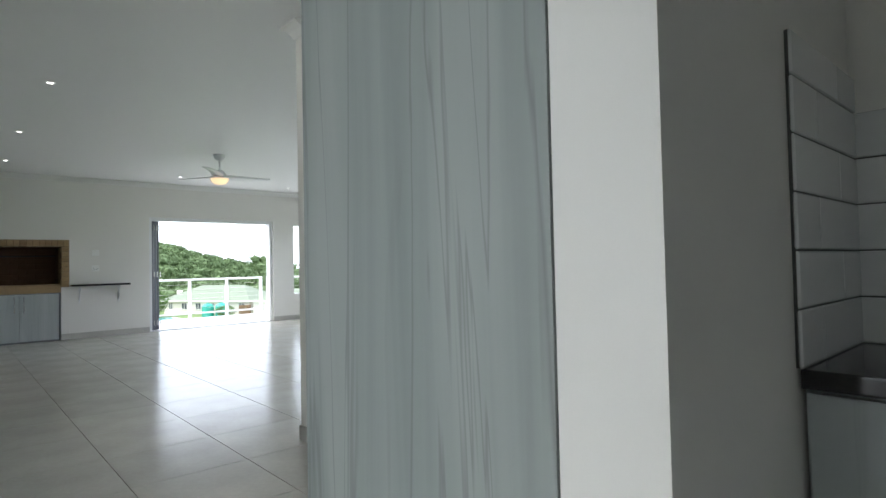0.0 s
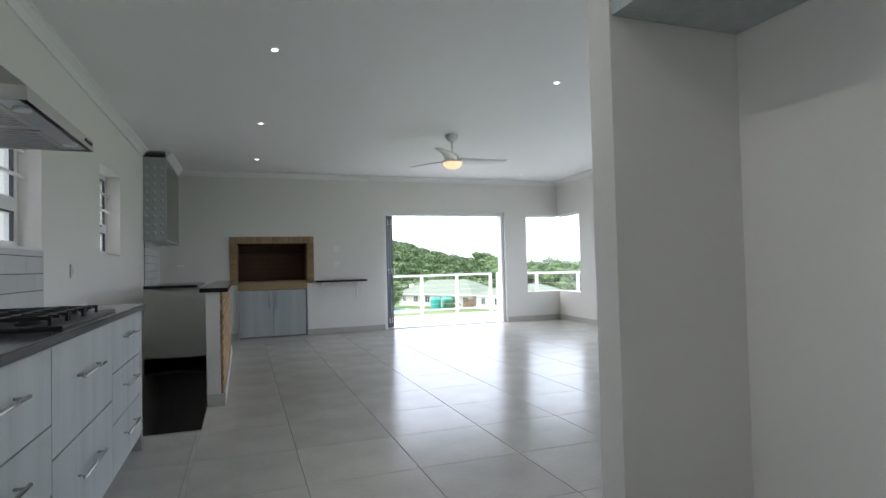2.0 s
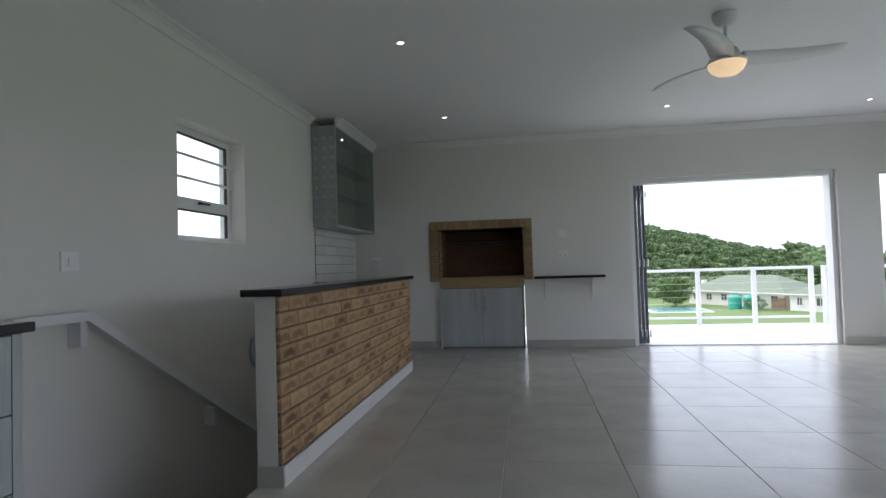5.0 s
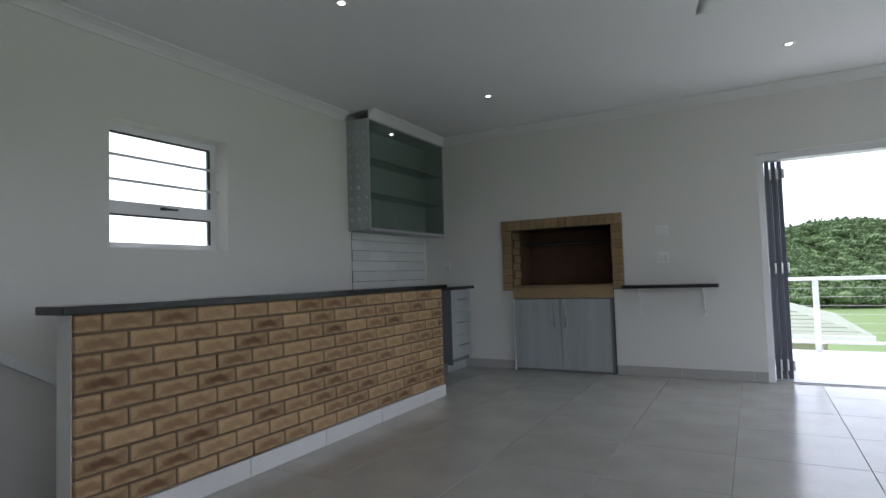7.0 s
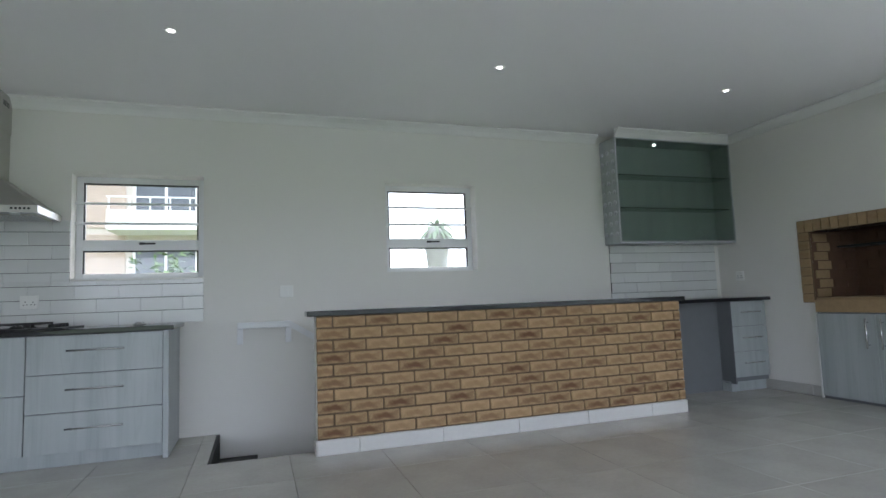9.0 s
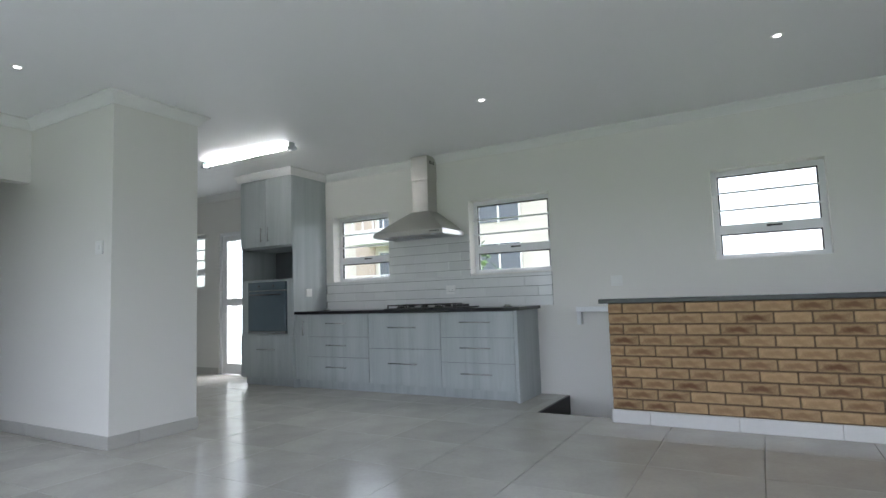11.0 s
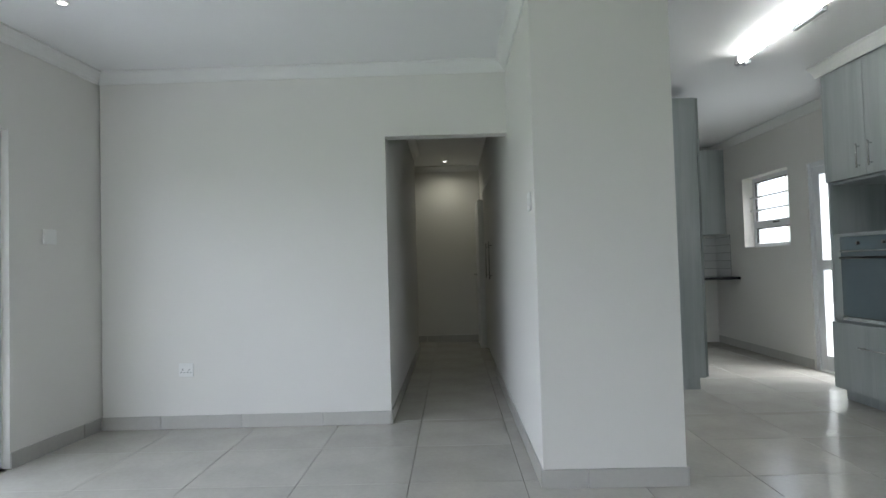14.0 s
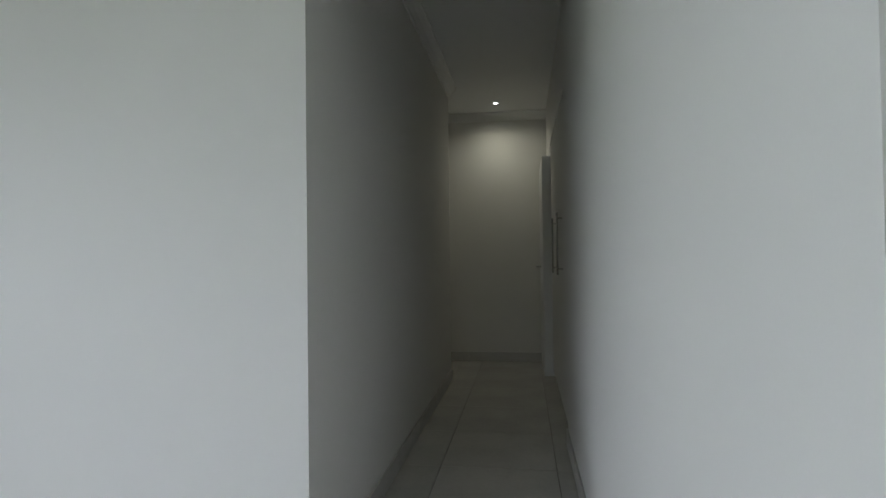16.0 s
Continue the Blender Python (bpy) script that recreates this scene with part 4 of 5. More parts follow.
plate(pose(5.62, 0.001, 0.43, 0, 0, 180), "socket", "white double wall socket above the skirting", 0.11)
plate(pose(east_x(0.475) - 0.001, 0.475, 1.41, 0, 0, -94.57), "blank", "blank white wall plate beside the sliding door", 0.11)
plate(pose(3.201, 1.09, 1.48, 0, 0, 90), "switch", "white light switch on the passage corner", 0.10)
plate(pose(0.013, 2.35, 1.10, 0, 0, 90), "socket", "white double socket on the splashback tiles", 0.12)

# ---- passage cupboards ----
cp = thing("passage_cupboard", "greige built-in passage cupboard with long bar handles", "cupboard", (3.10, -3.595, 0))
for k in range(3):
    d = part("cupboard_door", bbox(0.0, 0.085, 0.003 + k * 0.63, 0.628 + k * 0.63, 0.06, 2.13, 0.002), PAINT, cp)
    if k:
        hy = 0.86 if k == 1 else 1.44
        bm = rod(bmesh.new(), (0.12, hy, 0.98), (0.12, hy, 1.40), 0.007, 10)
        for z in (1.02, 1.36):
            rod(bm, (0.084, hy, z), (0.12, hy, z), 0.005, 8)
        part("handle", bm, CHROME, d, "long bar handle", True)
part("plinth", bbox(0.0, 0.07, 0.0, 1.89, 0.0, 0.06, 0.001), SKIRT, cp)
df = thing("door_4", "white door standing ajar at the end of the passage", "door", (3.19, -4.22, 0), kind="structure")
for y in (0.0, 0.55):
    part("door_frame", bbox(-0.08, 0.075, y, y + 0.06, 0, 2.05, 0.004), TRIM, df)
part("door_frame", bbox(-0.08, 0.075, 0.06, 0.55, 1.99, 2.05, 0.004), TRIM, df)
leaf = part("door_leaf", bbox(0.0, 0.038, -0.50, 0.0, 0.01, 1.985, 0.003), TRIM, df, "white door leaf")
leaf.matrix_local = pose(0.036, 0.575, 0, 0, 0, 1.5)
part("door_handle", bbox(0.038, 0.085, -0.46, -0.34, 1.0, 1.02, 0.005), CHROME, leaf)


# ---- outside ----
def hill_z(x, y):
    """Ground height: a flat valley, with a wooded hill to the north."""
    d = math.hypot(x, y)
    a = math.degrees(math.atan2(x, y))
    s = min(1, max(0, (d - 122) / 105))
    s = s * s * (3 - 2 * s)
    b = min(1, max(0, (d - 35) / 40))
    return -4.5 - 2.2 * b * b * (3 - 2 * b) + s * (18.3 * math.exp(-((a - 8) / 9.5) ** 2 / 2) + 1.2) * min(1, max(0, (600 - d) / 250))


bm = bmesh.new()
rings = []
for r in (0.5, 8, 20, 40, 70, 95, 110, 125, 140, 155, 170, 190, 210, 235, 265, 300, 350, 420, 520, 700, 1200, 2600):
    rings.append([bm.verts.new((r * math.sin(2 * math.pi * i / 120), r * math.cos(2 * math.pi * i / 120), hill_z(r * math.sin(2 * math.pi * i / 120), r * math.cos(2 * math.pi * i / 120)))) for i in range(120)])
for p, q in zip(rings, rings[1:]):
    for i in range(120):
        bm.faces.new((p[i], q[i], q[(i + 1) % 120], p[(i + 1) % 120]))
bm.faces.new(rings[0][::-1])
structure("ground", bm, GRASS, "green lawn running out to wooded hills", "ground")


def blob_mesh(seed, level=1):
    """A leafy clump with an uneven outline: points and faces."""
    b = bmesh.new()
    bmesh.ops.create_icosphere(b, subdivisions=level, radius=1.0)
    pts = []
    for v in b.verts:
        n1 = noise.noise(v.co * 1.7 + Vector((seed * 7.3, 1.1, 0)))
        n2 = noise.noise(v.co * 4.5 + Vector((0, seed * 3.1, 2.0)))
        pts.append(v.co * (1 + 0.35 * n1 + 0.28 * n2))
    b.verts.ensure_lookup_table()
    out = np.array(pts), np.array([[v.index for v in f.verts] for f in b.faces])
    b.free()
    return out


BLOBS = [blob_mesh(i) for i in range(7)]


def woods(name, spots, material, label, category, leaves=220):
    """Many crowns joined into one mesh, each a dark core under a shell of small leafy sprays; spots are (x, y, z, radius)."""
    rng = np.random.default_rng(11)
    vs, fs, qs, n = [], [], [], 0
    for x, y, z, r in spots:
        for k in range(2):
            p, f = BLOBS[random.randrange(7)]
            a = random.uniform(0, 6.283)
            c, s = math.cos(a), math.sin(a)
            rr = r * random.uniform(0.45, 0.8)
            at = np.array((x + random.uniform(-0.6, 0.6) * r, y + random.uniform(-0.6, 0.6) * r, z + random.uniform(0.1, 0.9) * r))
            q = p @ np.array(((c, s, 0), (-s, c, 0), (0, 0, 0.8))) * rr
            vs.append(q * 0.72 + at), fs.append(f + n)
            n += len(q)
            m = leaves // 2
            d = q[rng.integers(0, len(q), m)]
            d = d * rng.uniform(0.85, 1.12, (m, 1)) + rng.normal(0, 0.12 * rr, (m, 3))
            d[:, 2] = np.abs(d[:, 2]) * 1.0 - 0.2 * rr
            u = rng.normal(0, 1, (m, 3))
            u /= np.linalg.norm(u, axis=1)[:, None]
            w = np.cross(u, rng.normal(0, 1, (m, 3)))
            w /= np.linalg.norm(w, axis=1)[:, None]
            L = rng.uniform(0.16, 0.42, (m, 1))
            vs.append(np.stack((d - u * L, d + w * L * 0.6, d + u * L, d - w * L * 0.6), 1).reshape(-1, 3) + at)
            qs.append(np.arange(4 * m).reshape(-1, 4) + n)
            n += 4 * m
    me = bpy.data.meshes.new(name)
    me.from_pydata(np.concatenate(vs).tolist(), [], np.concatenate(fs).tolist() + np.concatenate(qs).tolist())
    me.materials.append(material)
    return tagged(new(name, me), label, category, kind="stuff")


spots = []
for i in range(2300):
    a, d = radians(random.uniform(-8, 34)), random.uniform(126, 250)
    x, y = d * math.sin(a), d * math.cos(a)
    spots.append((x, y, hill_z(x, y), random.uniform(1.5, 3.0)))
for i in range(1100):
    a, d = radians(random.uniform(24, 84)), random.uniform(122, 230)
    x, y = d * math.sin(a), d * math.cos(a)
    spots.append((x, y, hill_z(x, y) + (2.5 if i % 2 else 0.0), random.uniform(2.4, 4.2)))
for i in range(110):
    a, d = radians(random.uniform(5, 40)), random.uniform(122, 134)
    spots.append((d * math.sin(a), d * math.cos(a), -6.7, random.uniform(2.4, 3.8)))
woods("hill_trees", spots, LEAF, "dense dark green coastal bush on the hillside", "trees")


def leaf_shrub(x, y, z, r, h, n, label, name="shrub"):
    """A shrub of stems and many small leaves."""
    s = thing(name, label, "shrub", (x, y, z))
    bm = bmesh.new()
    for k in range(7):
        a = k * 0.9
        rod(bm, (0.05 * math.cos(a), 0.05 * math.sin(a), 0), (r * 0.6 * math.cos(a), r * 0.6 * math.sin(a), h * 0.7), 0.03, 6, 0.008)
    part("stems", bm, BARK, s)
    vs, fs = [], []
    for k in range(n):
        d = Vector((random.gauss(0, 1), random.gauss(0, 1), random.gauss(0, 1))).normalized() * random.uniform(0.55, 1.0) ** 0.5
        d *= 1 + 0.3 * noise.noise(d * 2.2 + Vector((x, y, 0)))
        c = Vector((d.x * r, d.y * r, h * 0.55 + d.z * h * 0.5))
        if c.z < 0.02:
            continue
        u = Vector((random.uniform(-1, 1), random.uniform(-1, 1), random.uniform(-0.6, 0.6))).normalized()
        w = u.cross(Vector((random.uniform(-1, 1), random.uniform(-1, 1), 1))).normalized()
        L = random.uniform(0.05, 0.10) * max(1.0, r)
        b = len(vs)
        vs += [c - u * L, c + w * L * 0.45, c + u * L, c - w * L * 0.45]
        fs.append((b, b + 1, b + 2, b + 3))
    me = bpy.data.meshes.new("leaves")
    me.from_pydata([tuple(v) for v in vs], [], fs)
    me.materials.append(SHRUB)
    lv = new("leaves", me)
    lv.parent = s
    return s


def hip_roof(bm, x0, x1, y0, y1, z0, z1, courses=0):
    """A hipped roof; with courses the slopes are stepped like tile rows."""
    r = min(x1 - x0, y1 - y0) / 2
    n = max(1, courses)
    def ring(t, dz):
        t = min(t, 0.995)
        z = z0 + (z1 - z0) * t + dz
        return [bm.verts.new(c) for c in ((x0 + r * t, y0 + r * t, z), (x1 - r * t, y0 + r * t, z), (x1 - r * t, y1 - r * t, z), (x0 + r * t, y1 - r * t, z))]
    rings_ = [ring(0, 0.0)]
    for k in range(n):
        rings_ += [ring(k / n, 0.018 if courses else 0.001), ring((k + 1) / n, 0.0)]
    for a, b in zip(rings_, rings_[1:]):
        for i in range(4):
            bm.faces.new((a[i], a[(i + 1) % 4], b[(i + 1) % 4], b[i]))
    bm.faces.new(rings_[-1]), bm.faces.new(rings_[0][::-1])
    return bm


def house(x, y, w, d, h, rise, turn, label, wall=PLASTER, nwin=6, z=-4.5):
    """A single-storey house with a hipped tile roof and framed windows on its south side."""
    hs = thing("house", label, "house", (x, y, z))
    hs.rotation_euler = (0, 0, radians(turn))
    part("wall", bbox(-w / 2, w / 2, -d / 2, d / 2, 0, h, 0.02), wall, hs)
    part("roof", hip_roof(bmesh.new(), -w / 2 - 0.6, w / 2 + 0.6, -d / 2 - 0.6, d / 2 + 0.6, h, h + rise, 14), ROOFG, hs, "green tiled hipped roof")
    part("fascia", bbox(-w / 2 - 0.6, w / 2 + 0.6, -d / 2 - 0.62, -d / 2 - 0.58, h - 0.18, h + 0.02, 0.01), PLASTERW, hs)
    for k in range(nwin):
        cx = -w / 2 + (k + 0.5) * w / nwin
        ww = 0.6 if k % 3 else 0.4
        win = part("window", box(bmesh.new(), cx - ww, cx + ww, -d / 2 - 0.03, -d / 2 + 0.02, 0.85, 1.85), DKGLASS, hs)
        for fx in (cx - ww, cx - 0.04, cx + ww - 0.08):
            part("frame", box(bmesh.new(), fx, fx + 0.08, -d / 2 - 0.06, -d / 2 - 0.031, 0.8, 1.9), PLASTERW, win)
        part("sill", box(bmesh.new(), cx - ww - 0.1, cx + ww + 0.1, -d / 2 - 0.14, -d / 2 - 0.02, 0.72, 0.80), PLASTERW, win)
    return hs


hs = house(38.4, 99.9, 18, 9, 2.35, 2.5, -60, "cream house with a green tiled hipped roof across the lawn", PLASTER, 6, -6.7)
part("chimney", bbox(-9.0, -8.3, -1.5, -0.8, 2.0, 4.0, 0.03), PLASTER, hs)
house(46.2, 84.4, 14, 8, 2.4, 1.8, -55, "white house with a green tiled roof beyond the lawn", PLASTERW, 5, -6.7)
gh = thing("garage", "low garage with a pale green tiled hipped roof", "garage", (-2.2, 26.2, -4.5))
part("wall", bbox(-7.6, 7.4, -3.6, 3.6, 0, 3.5, 0.02), PLASTER, gh)
part("roof", hip_roof(bmesh.new(), -8.4, 8.4, -4.4, 4.4, 3.55, 5.0, 16), mat("pale_roof_tile", (0.25, 0.275, 0.20), 0.75, var=0.12, scale=1.5, bscale=14, fine=0.12), gh, "pale green tiled roof with visible courses")
part("fascia", bbox(-8.4, 8.4, -4.42, -4.38, 3.35, 3.57, 0.01), PLASTERW, gh)

for x, y, s in ((33.1, 92.3, 1.0), (34.9, 91.3, 1.0)):
    tk = thing("water_tank", "round teal plastic rainwater tank beside the house", "water tank", (x, y, -6.7), group="rainwater tanks")
    tk.scale = (0.95, 0.95, 0.98)
    bm = bmesh.new()
    prof = [(0.95, 0.0)]
    for k in range(6):
        prof += [(0.98, 0.05 + k * 0.3), (0.98, 0.25 + k * 0.3), (0.94, 0.28 + k * 0.3)]
    prof += [(0.9, 1.9), (0.6, 2.1), (0.3, 2.16)]
    lathe(bm, prof, (0, 0, 0), 24)
    part("barrel", bm, TEAL, tk, "", True)
    bm = bmesh.new()
    lathe(bm, [(0.28, 2.15), (0.28, 2.24), (0.24, 2.27)], (0, 0, 0), 18)
    part("lid", bm, TEAL, tk, "", True)
fe = thing("screen_fence", "brown timber screen fence beside the tanks", "fence", (37.0, 89.2, -6.7))
for k in range(12):
    part("slat", bbox(k * 0.17, k * 0.17 + 0.14, 0, 0.03, 0.02, 1.7, 0.005), TIMBER, fe)
for z in (0.4, 1.3):
    part("cross_rail", bbox(0, 2.0, 0.03, 0.08, z, z + 0.08, 0.005), TIMBER, fe)
pl = thing("swimming_pool", "covered turquoise swimming pool with a pale paved edge", "pool", (24.0, 91.0, -6.7))
part("edge", bbox(-4.0, 4.5, -4.0, 4.0, 0.0, 0.12, 0.02), PLASTERW, pl)
part("cover", bbox(-3.4, 3.9, -3.4, 3.4, 0.12, 0.2, 0.03), POOL, pl)
leaf_shrub(26.4, 99.5, -6.7, 2.6, 4.6, 2600, "tall green shrub beside the pool")
leaf_shrub(35.0, 89.6, -6.7, 1.5, 1.7, 1200, "round green shrub by the tanks")
bm = bmesh.new()
prism(bm, [(62, 66), (110, 20), (113, 24), (65, 71)], -6.71, -6.67)
structure("road", bm, mat("pale_road", (0.33, 0.31, 0.28), 0.9, var=0.1, scale=0.4), "pale grey road beyond the lawn", "road")

# deck with railing
bm = bmesh.new()
prism(bm, [(-0.3, 9.08), (3.5, 9.08), (3.5, 9.07), (5.83, 9.07), (5.83, 9.08), (7.24, 9.08), (6.52, 0.2), (6.52, -1.0), (9.45, -1.0), (9.45, 8.45), (6.65, 11.3), (-0.3, 11.3)], -0.25, -0.012)
structure("deck", bm, DECKM, "pale tiled open deck round the house", "deck")


def railing(p, q, n, label):
    """White posts, a top and a bottom rail and thin steel cables from p to q."""
    p, q = Vector((*p, 0)), Vector((*q, 0))
    L = (q - p).length
    t = thing("deck_railing", label, "railing", group="deck railings")
    t.matrix_world = Matrix.Translation((*p[:2], -0.012)) @ Matrix.Rotation(math.atan2(q.y - p.y, q.x - p.x), 4, "Z")
    for k in range(n + 1):
        x = L * k / n
        part("post", bbox(x - 0.03, x + 0.03, -0.03, 0.03, 0.0, 0.855, 0.006), WHITE, t)
    part("top_rail", bbox(-0.03, L + 0.03, -0.032, 0.032, 0.856, 0.90, 0.008), WHITE, t)
    part("bottom_rail", bbox(0.031, L - 0.031, -0.018, 0.018, 0.10, 0.135, 0.004), WHITE, t)
    for k in range(n):
        for z in (0.24, 0.345, 0.45, 0.555, 0.66, 0.765):
            part("cable", rod(bmesh.new(), (L * k / n + 0.03, 0, z), (L * (k + 1) / n - 0.03, 0, z), 0.002, 5), STEEL, t)
    return t


railing((-0.08, 11.15), (6.56, 11.15), 8, "white deck railing with thin steel cables")
railing((6.72, 11.10), (9.28, 8.42), 4, "white deck railing set across the deck corner")
railing((9.33, 8.25), (9.33, -0.9), 11, "white deck railing along the far edge of the deck")

# west side: apartment block, bushes, palm, boundary wall
ab = thing("apartment_building", "cream apartment block with brick panels and white balconies", "building", (-19, -14, -4.5))
part("wall", bbox(-8, 0, -18, 17.6, 0, 11.5, 0.05), BEIGE, ab)
part("roof", hip_roof(bmesh.new(), -8.8, 0.8, -18.8, 18.3, 11.5, 13.5, 12), ROOFG, ab)
BRW = mat("brick_panel", (0.47, 0.37, 0.29), 0.9, var=0.15, scale=3, bump=0.4, bscale=30, fine=0.15)
for fl_ in range(4):
    z = fl_ * 2.85
    for k in range(6):
        y = -15.5 + k * 6.0
        pnl = part("brick_panel", bbox(0.001, 0.06, y - 2.6, y - 1.3, z + 0.1, z + 2.7, 0.01), BRW, ab)
        win = part("window", box(bmesh.new(), 0.001, 0.04, y - 1.0, y + 1.2, z + 0.5, z + 2.3), DKGLASS, ab)
        for fy in (y - 1.05, y + 0.05, y + 1.15):
            part("frame", bbox(0.04, 0.08, fy, fy + 0.1, z + 0.45, z + 2.35, 0.005), PLASTERW, win)
        part("frame", bbox(0.04, 0.08, y - 1.05, y + 1.25, z + 2.3, z + 2.4, 0.005), PLASTERW, win)
        if k % 2:
            bal = part("balcony", bbox(0.0, 1.7, y - 1.6, y + 1.8, z - 0.18, z + 0.02, 0.02), PLASTERW, ab)
            part("parapet", bbox(1.58, 1.7, y - 1.6, y + 1.8, z + 0.02, z + 0.55, 0.02), PLASTERW, bal)
            for m_ in range(6):
                part("baluster", bbox(1.61, 1.66, y - 1.55 + m_ * 0.66, y - 1.5 + m_ * 0.66, z + 0.55, z + 1.0, 0.004), WHITE, bal)
            part("hand_rail", bbox(1.6, 1.68, y - 1.6, y + 1.8, z + 1.0, z + 1.05, 0.008), WHITE, bal)
bw = thing("boundary_wall", "brown facebrick boundary wall beside the house", "wall", (-5.2, -9, -4.5))
part("wall", bbox(0, 0.22, 0, 11.0, 0, 5.15, 0.01), BRW, bw)
part("coping", bbox(-0.04, 0.26, 0, 11.0, 5.15, 5.22, 0.01), PLASTERW, bw)
for x, y, r, h in ((-4.2, 0.9, 0.6, 5.75), (-4.3, 2.6, 0.8, 6.15), (-4.4, 3.6, 0.85, 6.1), (-4.3, -4.6, 0.8, 5.9), (-7.5, 0.8, 1.2, 5.7)):
    leaf_shrub(x, y, -4.5, r, h, 2600, "tall leafy green shrub outside the kitchen window")

# added wall, set only where the back door panes should show white
yw = thing("yard_wall", "tall white wall added outside to whiten the back door panes", "wall", (-2.6, -6.0, -4.5))
part("wall", bbox(0, 0.2, 0, 2.1, 0, 7.1, 0.01), PLASTERW, yw)
part("coping", bbox(-0.04, 0.24, 0, 2.1, 7.1, 7.16, 0.01), PLASTERW, yw)

pm = thing("palm_tree", "palm with a thick trunk and short fronds", "palm", (-10, 8.78, -4.0))
bm = bmesh.new()
lathe(bm, [(0.42, -0.5), (0.34, 1.0), (0.25, 3.0), (0.24, 5.4), (0.30, 6.1), (0.36, 6.6), (0.34, 6.9), (0.12, 7.1)], (0, 0, 0), 18)
part("trunk", bm, mat("palm_bark", (0.30, 0.29, 0.26), 0.9, var=0.2, scale=8, bump=0.6, bscale=25), pm, "pale swollen trunk", True)
bm = bmesh.new()
for k in range(34):
    a = k * 2.4
    el = radians(75 - k * 2.6)
    L = random.uniform(0.5, 0.85)
    prev = None
    for s_ in range(7):
        t = s_ / 6
        c = Vector((math.cos(a) * math.cos(el) * L * t, math.sin(a) * math.cos(el) * L * t, 7.0 + math.sin(el) * L * t - 0.6 * t * t))
        side_v = Vector((-math.sin(a), math.cos(a), 0)) * 0.09 * (1 - t) ** 0.6
        cur = (bm.verts.new(c - side_v + Vector((0, 0, -0.05))), bm.verts.new(c), bm.verts.new(c + side_v + Vector((0, 0, -0.05))))
        if prev:
            bm.faces.new((prev[0], prev[1], cur[1], cur[0])), bm.faces.new((prev[1], prev[2], cur[2], cur[1]))
        prev = cur
part("fronds", bm, mat("palm_frond", (0.24, 0.29, 0.20), 0.7, var=0.2, scale=4), pm, "grey-green arching fronds")


# ---- pieces: skirting, splashback, bricks, floor tiles ----
CACHE = {}


def piece(name, size, material, parent, at, r=0.002, rot=0.0):
    """A bevelled slab of that size, centred at a place; alike pieces share one mesh."""
    key = (name, tuple(round(s, 3) for s in size), material.name)
    if key not in CACHE:
        a, b, c = (s / 2 for s in key[1])
        CACHE[key] = mesh_of(name, bbox(-a, a, -b, b, -c, c, r, 1), material)
    ob = new(name, CACHE[key])
    ob.parent = parent
    ob.matrix_local = pose(*at, 0, 0, rot)
    return ob


def skirting(n, p, q, normal, material=SKIRT, h=0.095, first=0.6):
    """Skirting tiles from p to q on a wall with that inward normal."""
    p, q, nv = Vector((*p, 0)), Vector((*q, 0)), Vector((*normal, 0))
    L = (q - p).length
    d = (q - p) / L
    s = thing("baseboard_%d" % n, "pale grey porcelain tile skirting", "skirting", kind="structure")
    a, step = 0.0, first
    while a < L - 0.01:
        b = min(L, a + step)
        c = p + d * (a + b) / 2 + nv * 0.0055
        piece("skirting_tile", (b - a - 0.003, 0.011, h), material, s, (c.x, c.y, h / 2), 0.002, math.degrees(math.atan2(d.y, d.x)))
        a, step = b, 0.6
    return s


skirting(1, (0.40, 8.845), (1.10, 8.845), (0, -1))
skirting(2, (2.19, 8.845), (3.50, 8.845), (0, -1))
skirting(3, (5.83, 8.845), (6.95, 8.845), (0, -1))
skirting(4, (east_x(8.83), 8.83), (east_x(7.42), 7.42), (-0.997, 0.08))
skirting(5, (east_x(0.78), 0.78), (6.262, 0.012), (-0.997, 0.08))
skirting(6, (4.11, 0), (6.25, 0), (0, 1), first=0.5)
skirting(7, (3.2, 1.24), (3.2, -1.70), (1, 0))
skirting(8, (2.475, 1.24), (3.212, 1.24), (0, 1), first=0.5)
skirting(9, (2.475, 1.105), (2.475, 1.251), (-1, 0))
skirting(10, (2.475, 1.105), (3.09, 1.105), (0, -1))
skirting(11, (3.09, 1.09), (3.09, -0.83), (-1, 0))
skirting(12, (4.11, 0.0), (4.11, -3.40), (-1, 0))
skirting(13, (3.19, -4.35), (5.15, -4.35), (0, 1), first=0.85)
skirting(14, (0, -1.61), (0, -3.61), (1, 0))
skirting(15, (1.03, 4.33), (1.03, 7.37), (1, 0), SKIRTW, 0.10, 0.28)
skirting(16, (0.90, 4.33), (1.041, 4.33), (0, -1), SKIRT, 0.10)
skirting(17, (1.45, -1.571), (1.45, -1.73), (-1, 0))


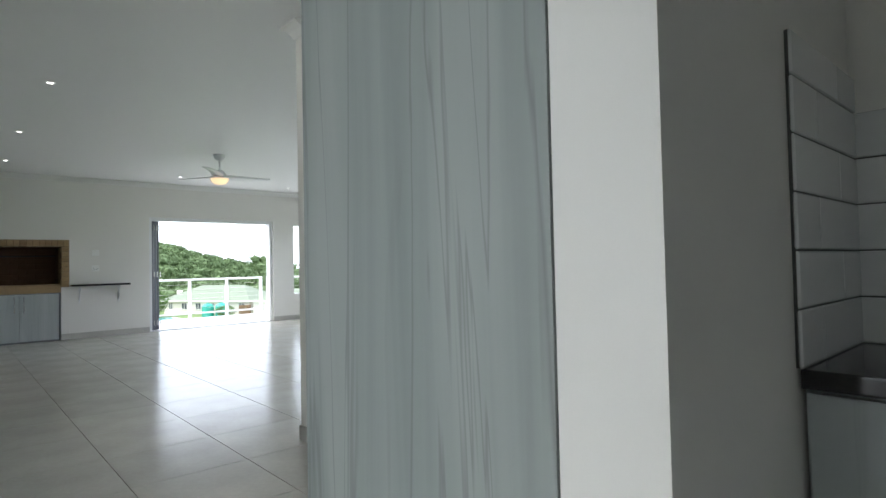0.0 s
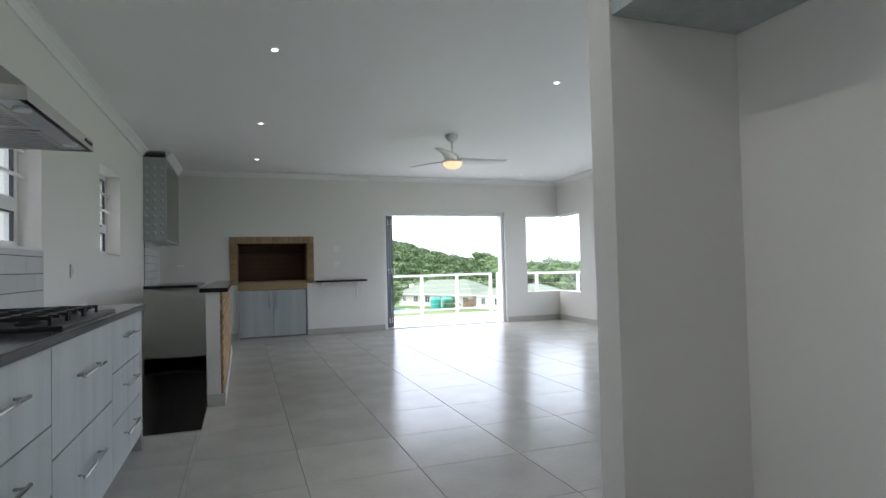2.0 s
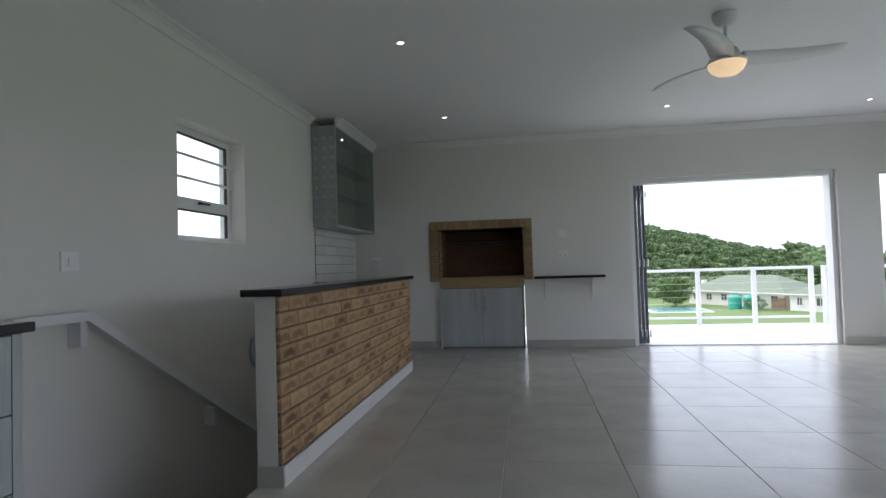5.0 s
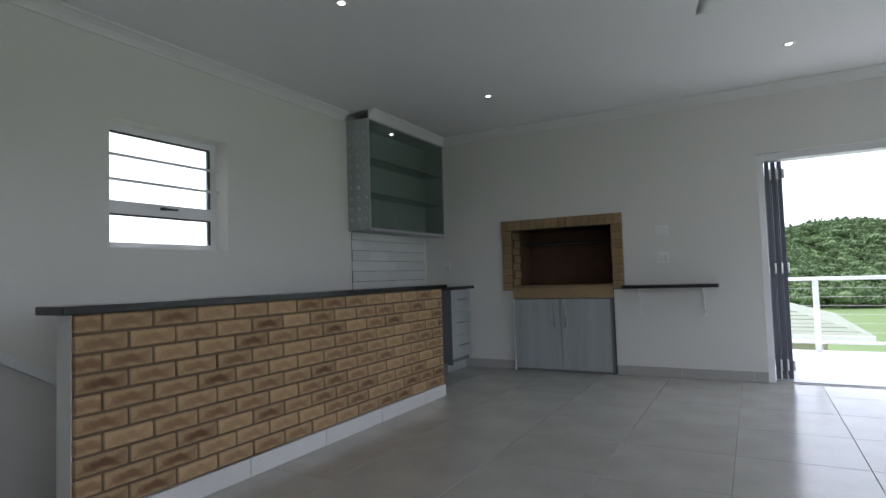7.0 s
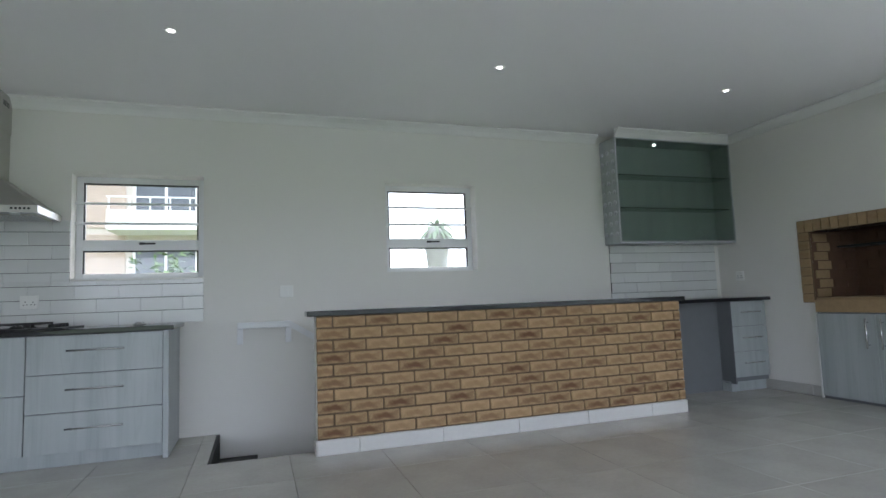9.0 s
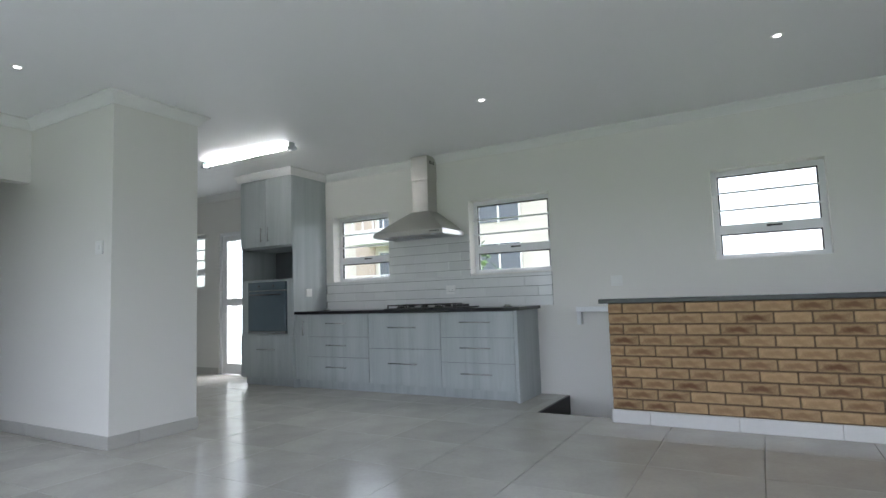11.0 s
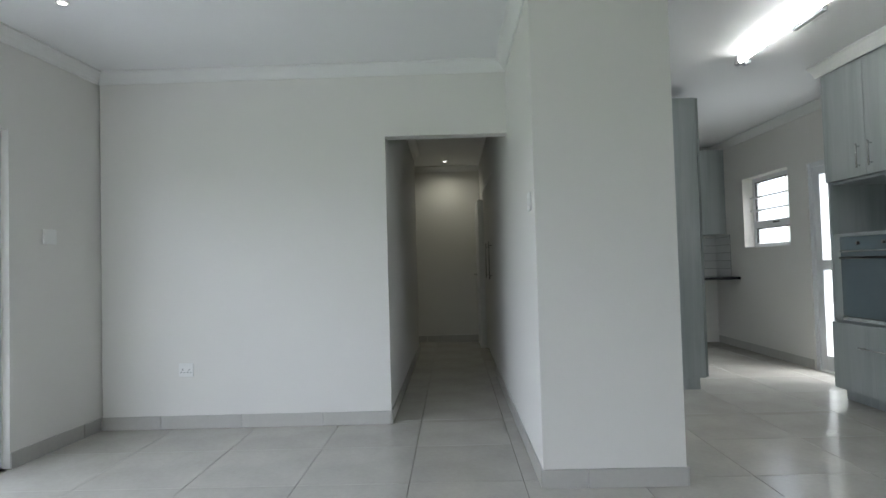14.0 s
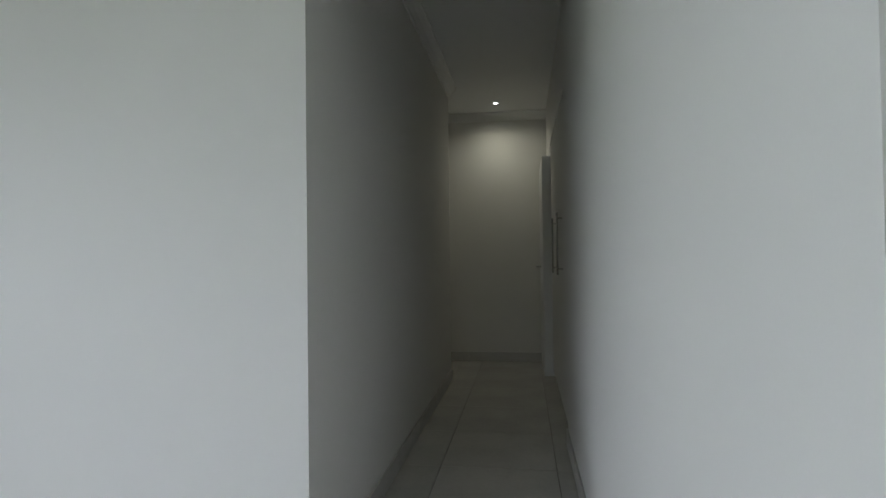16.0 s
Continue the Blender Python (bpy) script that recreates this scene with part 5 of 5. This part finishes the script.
def splash(label, frame_m, rects, x_from, x_to):
    """Glazed 300 x 100 tiles in running bond over rectangles (a0, a1, z0, z1) of a wall that faces +y of its frame."""
    s = thing("splashback", label, "wall tiles")
    s.matrix_world = frame_m
    bm = bmesh.new()
    for a0, a1, z0, z1 in rects:
        box(bm, a0, a1, 0.0, 0.006, z0, z1)
    part("grout_bed", bm, GROUTD, s)
    for a0, a1, z0, z1 in rects:
        k = 0
        for k in range(12):
            lo = 0.905 + k * 0.1035
            zb, zt = max(lo, z0), min(lo + 0.1, z1)
            if zt - zb < 0.012:
                continue
            off = 0.1515 if k % 2 else 0.0
            x = x_from - off
            while x < x_to:
                l, r_ = max(x, a0), min(x + 0.3018, a1)
                if r_ - l > 0.012:
                    piece("tile", (r_ - l, 0.009, zt - zb), SUBWAY, s, ((l + r_) / 2, 0.0065, (zb + zt) / 2), 0.0025)
                x += 0.303
    return s


# frame with x running south and facing +x of the world
splash("white glazed subway tiles with dark joints behind the hob", pose(0.0, 0.0, 0, 0, 0, -90), [(-3.54, -0.50, 0.905, 1.25), (-2.60, -1.50, 1.25, 1.72)], -3.54, -0.50)
splash("white glazed tiles below the glass cabinet", pose(0.0, 0.0, 0, 0, 0, -90), [(-8.79, -7.42, 0.925, 1.495)], -8.79, -7.42)
splash("white glazed tiles in the scullery corner", pose(0.0, -3.62, 0, 0, 0, 0), [(0.0, 2.32, 0.905, 1.42)], 0.0, 2.32)
splash("white glazed tiles under the scullery wall cupboard", pose(0.0, 0.0, 0, 0, 0, -90), [(3.22, 3.606, 0.905, 1.45)], 3.22, 3.606)
splash("white glazed tiles beside the scullery worktop", pose(0.0, -1.73, 0, 0, 0, 180), [(-2.32, -1.88, 0.905, 1.50)], -2.32, -1.88)
splash("white glazed tiles along the scullery worktop", pose(2.32, 0, 0, 0, 0, 90), [(-3.62, -1.73, 0.905, 1.42)], -3.62, -1.73)

for row in range(10):
    z = 0.142 + row * 0.0826
    y = 0.004 - (0.113 if row % 2 else 0.0)
    while y < 3.03:
        a, b = max(0.004, y), min(3.036, y + 0.218)
        if b - a > 0.03:
            piece("brick", (0.03, b - a, 0.0705), BRICK, bar, (0.1145 + random.uniform(-0.0015, 0.0015), (a + b) / 2, z), 0.005)
        y += 0.2285
# braai surround
for k in range(16):
    piece("surround_brick", (0.0765, 0.05, 0.108), FIREB, br, (0.04 + k * 0.0813, -0.006, 1.565), 0.004)
for k in range(8):
    for x in (0.055, 1.245):
        piece("surround_brick", (0.108, 0.05, 0.0765), FIREB, br, (x, -0.006, 1.467 - k * 0.0815), 0.004)
part("sill_course", bbox(0.112, 1.188, -0.025, 0.02, 0.768, 0.878, 0.004), FIREB, br, "plain brick-coloured sill course")
part("mortar_bed", panel_cells(bmesh.new(), -0.02, -0.004, 0.0, 1.30, 0.855, 1.62, [(0.112, 1.188, 0.855, 1.51)], "x"), MORTAR, br)

PITCH, X0, Y0 = 0.604, 2.685, 2.945
REGIONS = ((0.0, 0.9, -3.62, 3.64), (0.9, 2.45, -3.62, 0.0), (2.45, 4.11, -4.35, 0.0), (4.11, 5.15, -4.35, -3.4), (0.9, 99, 0.0, 8.87), (0.0, 0.9, 7.47, 8.845))
for i in range(-6, 9):
    for j in range(-13, 11):
        xa, ya = X0 + i * PITCH, Y0 + j * PITCH
        for rx0, rx1, ry0, ry1 in REGIONS:
            if rx1 == 99:
                rx1 = east_x(ya + 0.3) + 0.06
            a, b = max(xa + 0.0017, rx0), min(xa + PITCH - 0.0017, rx1)
            c, d = max(ya + 0.0017, ry0), min(ya + PITCH - 0.0017, ry1)
            if b - a > 0.02 and d - c > 0.02:
                piece("floor_tile", (b - a, d - c, 0.010), FLOOR, floor, ((a + b) / 2, (c + d) / 2, -0.005), 0.0012)
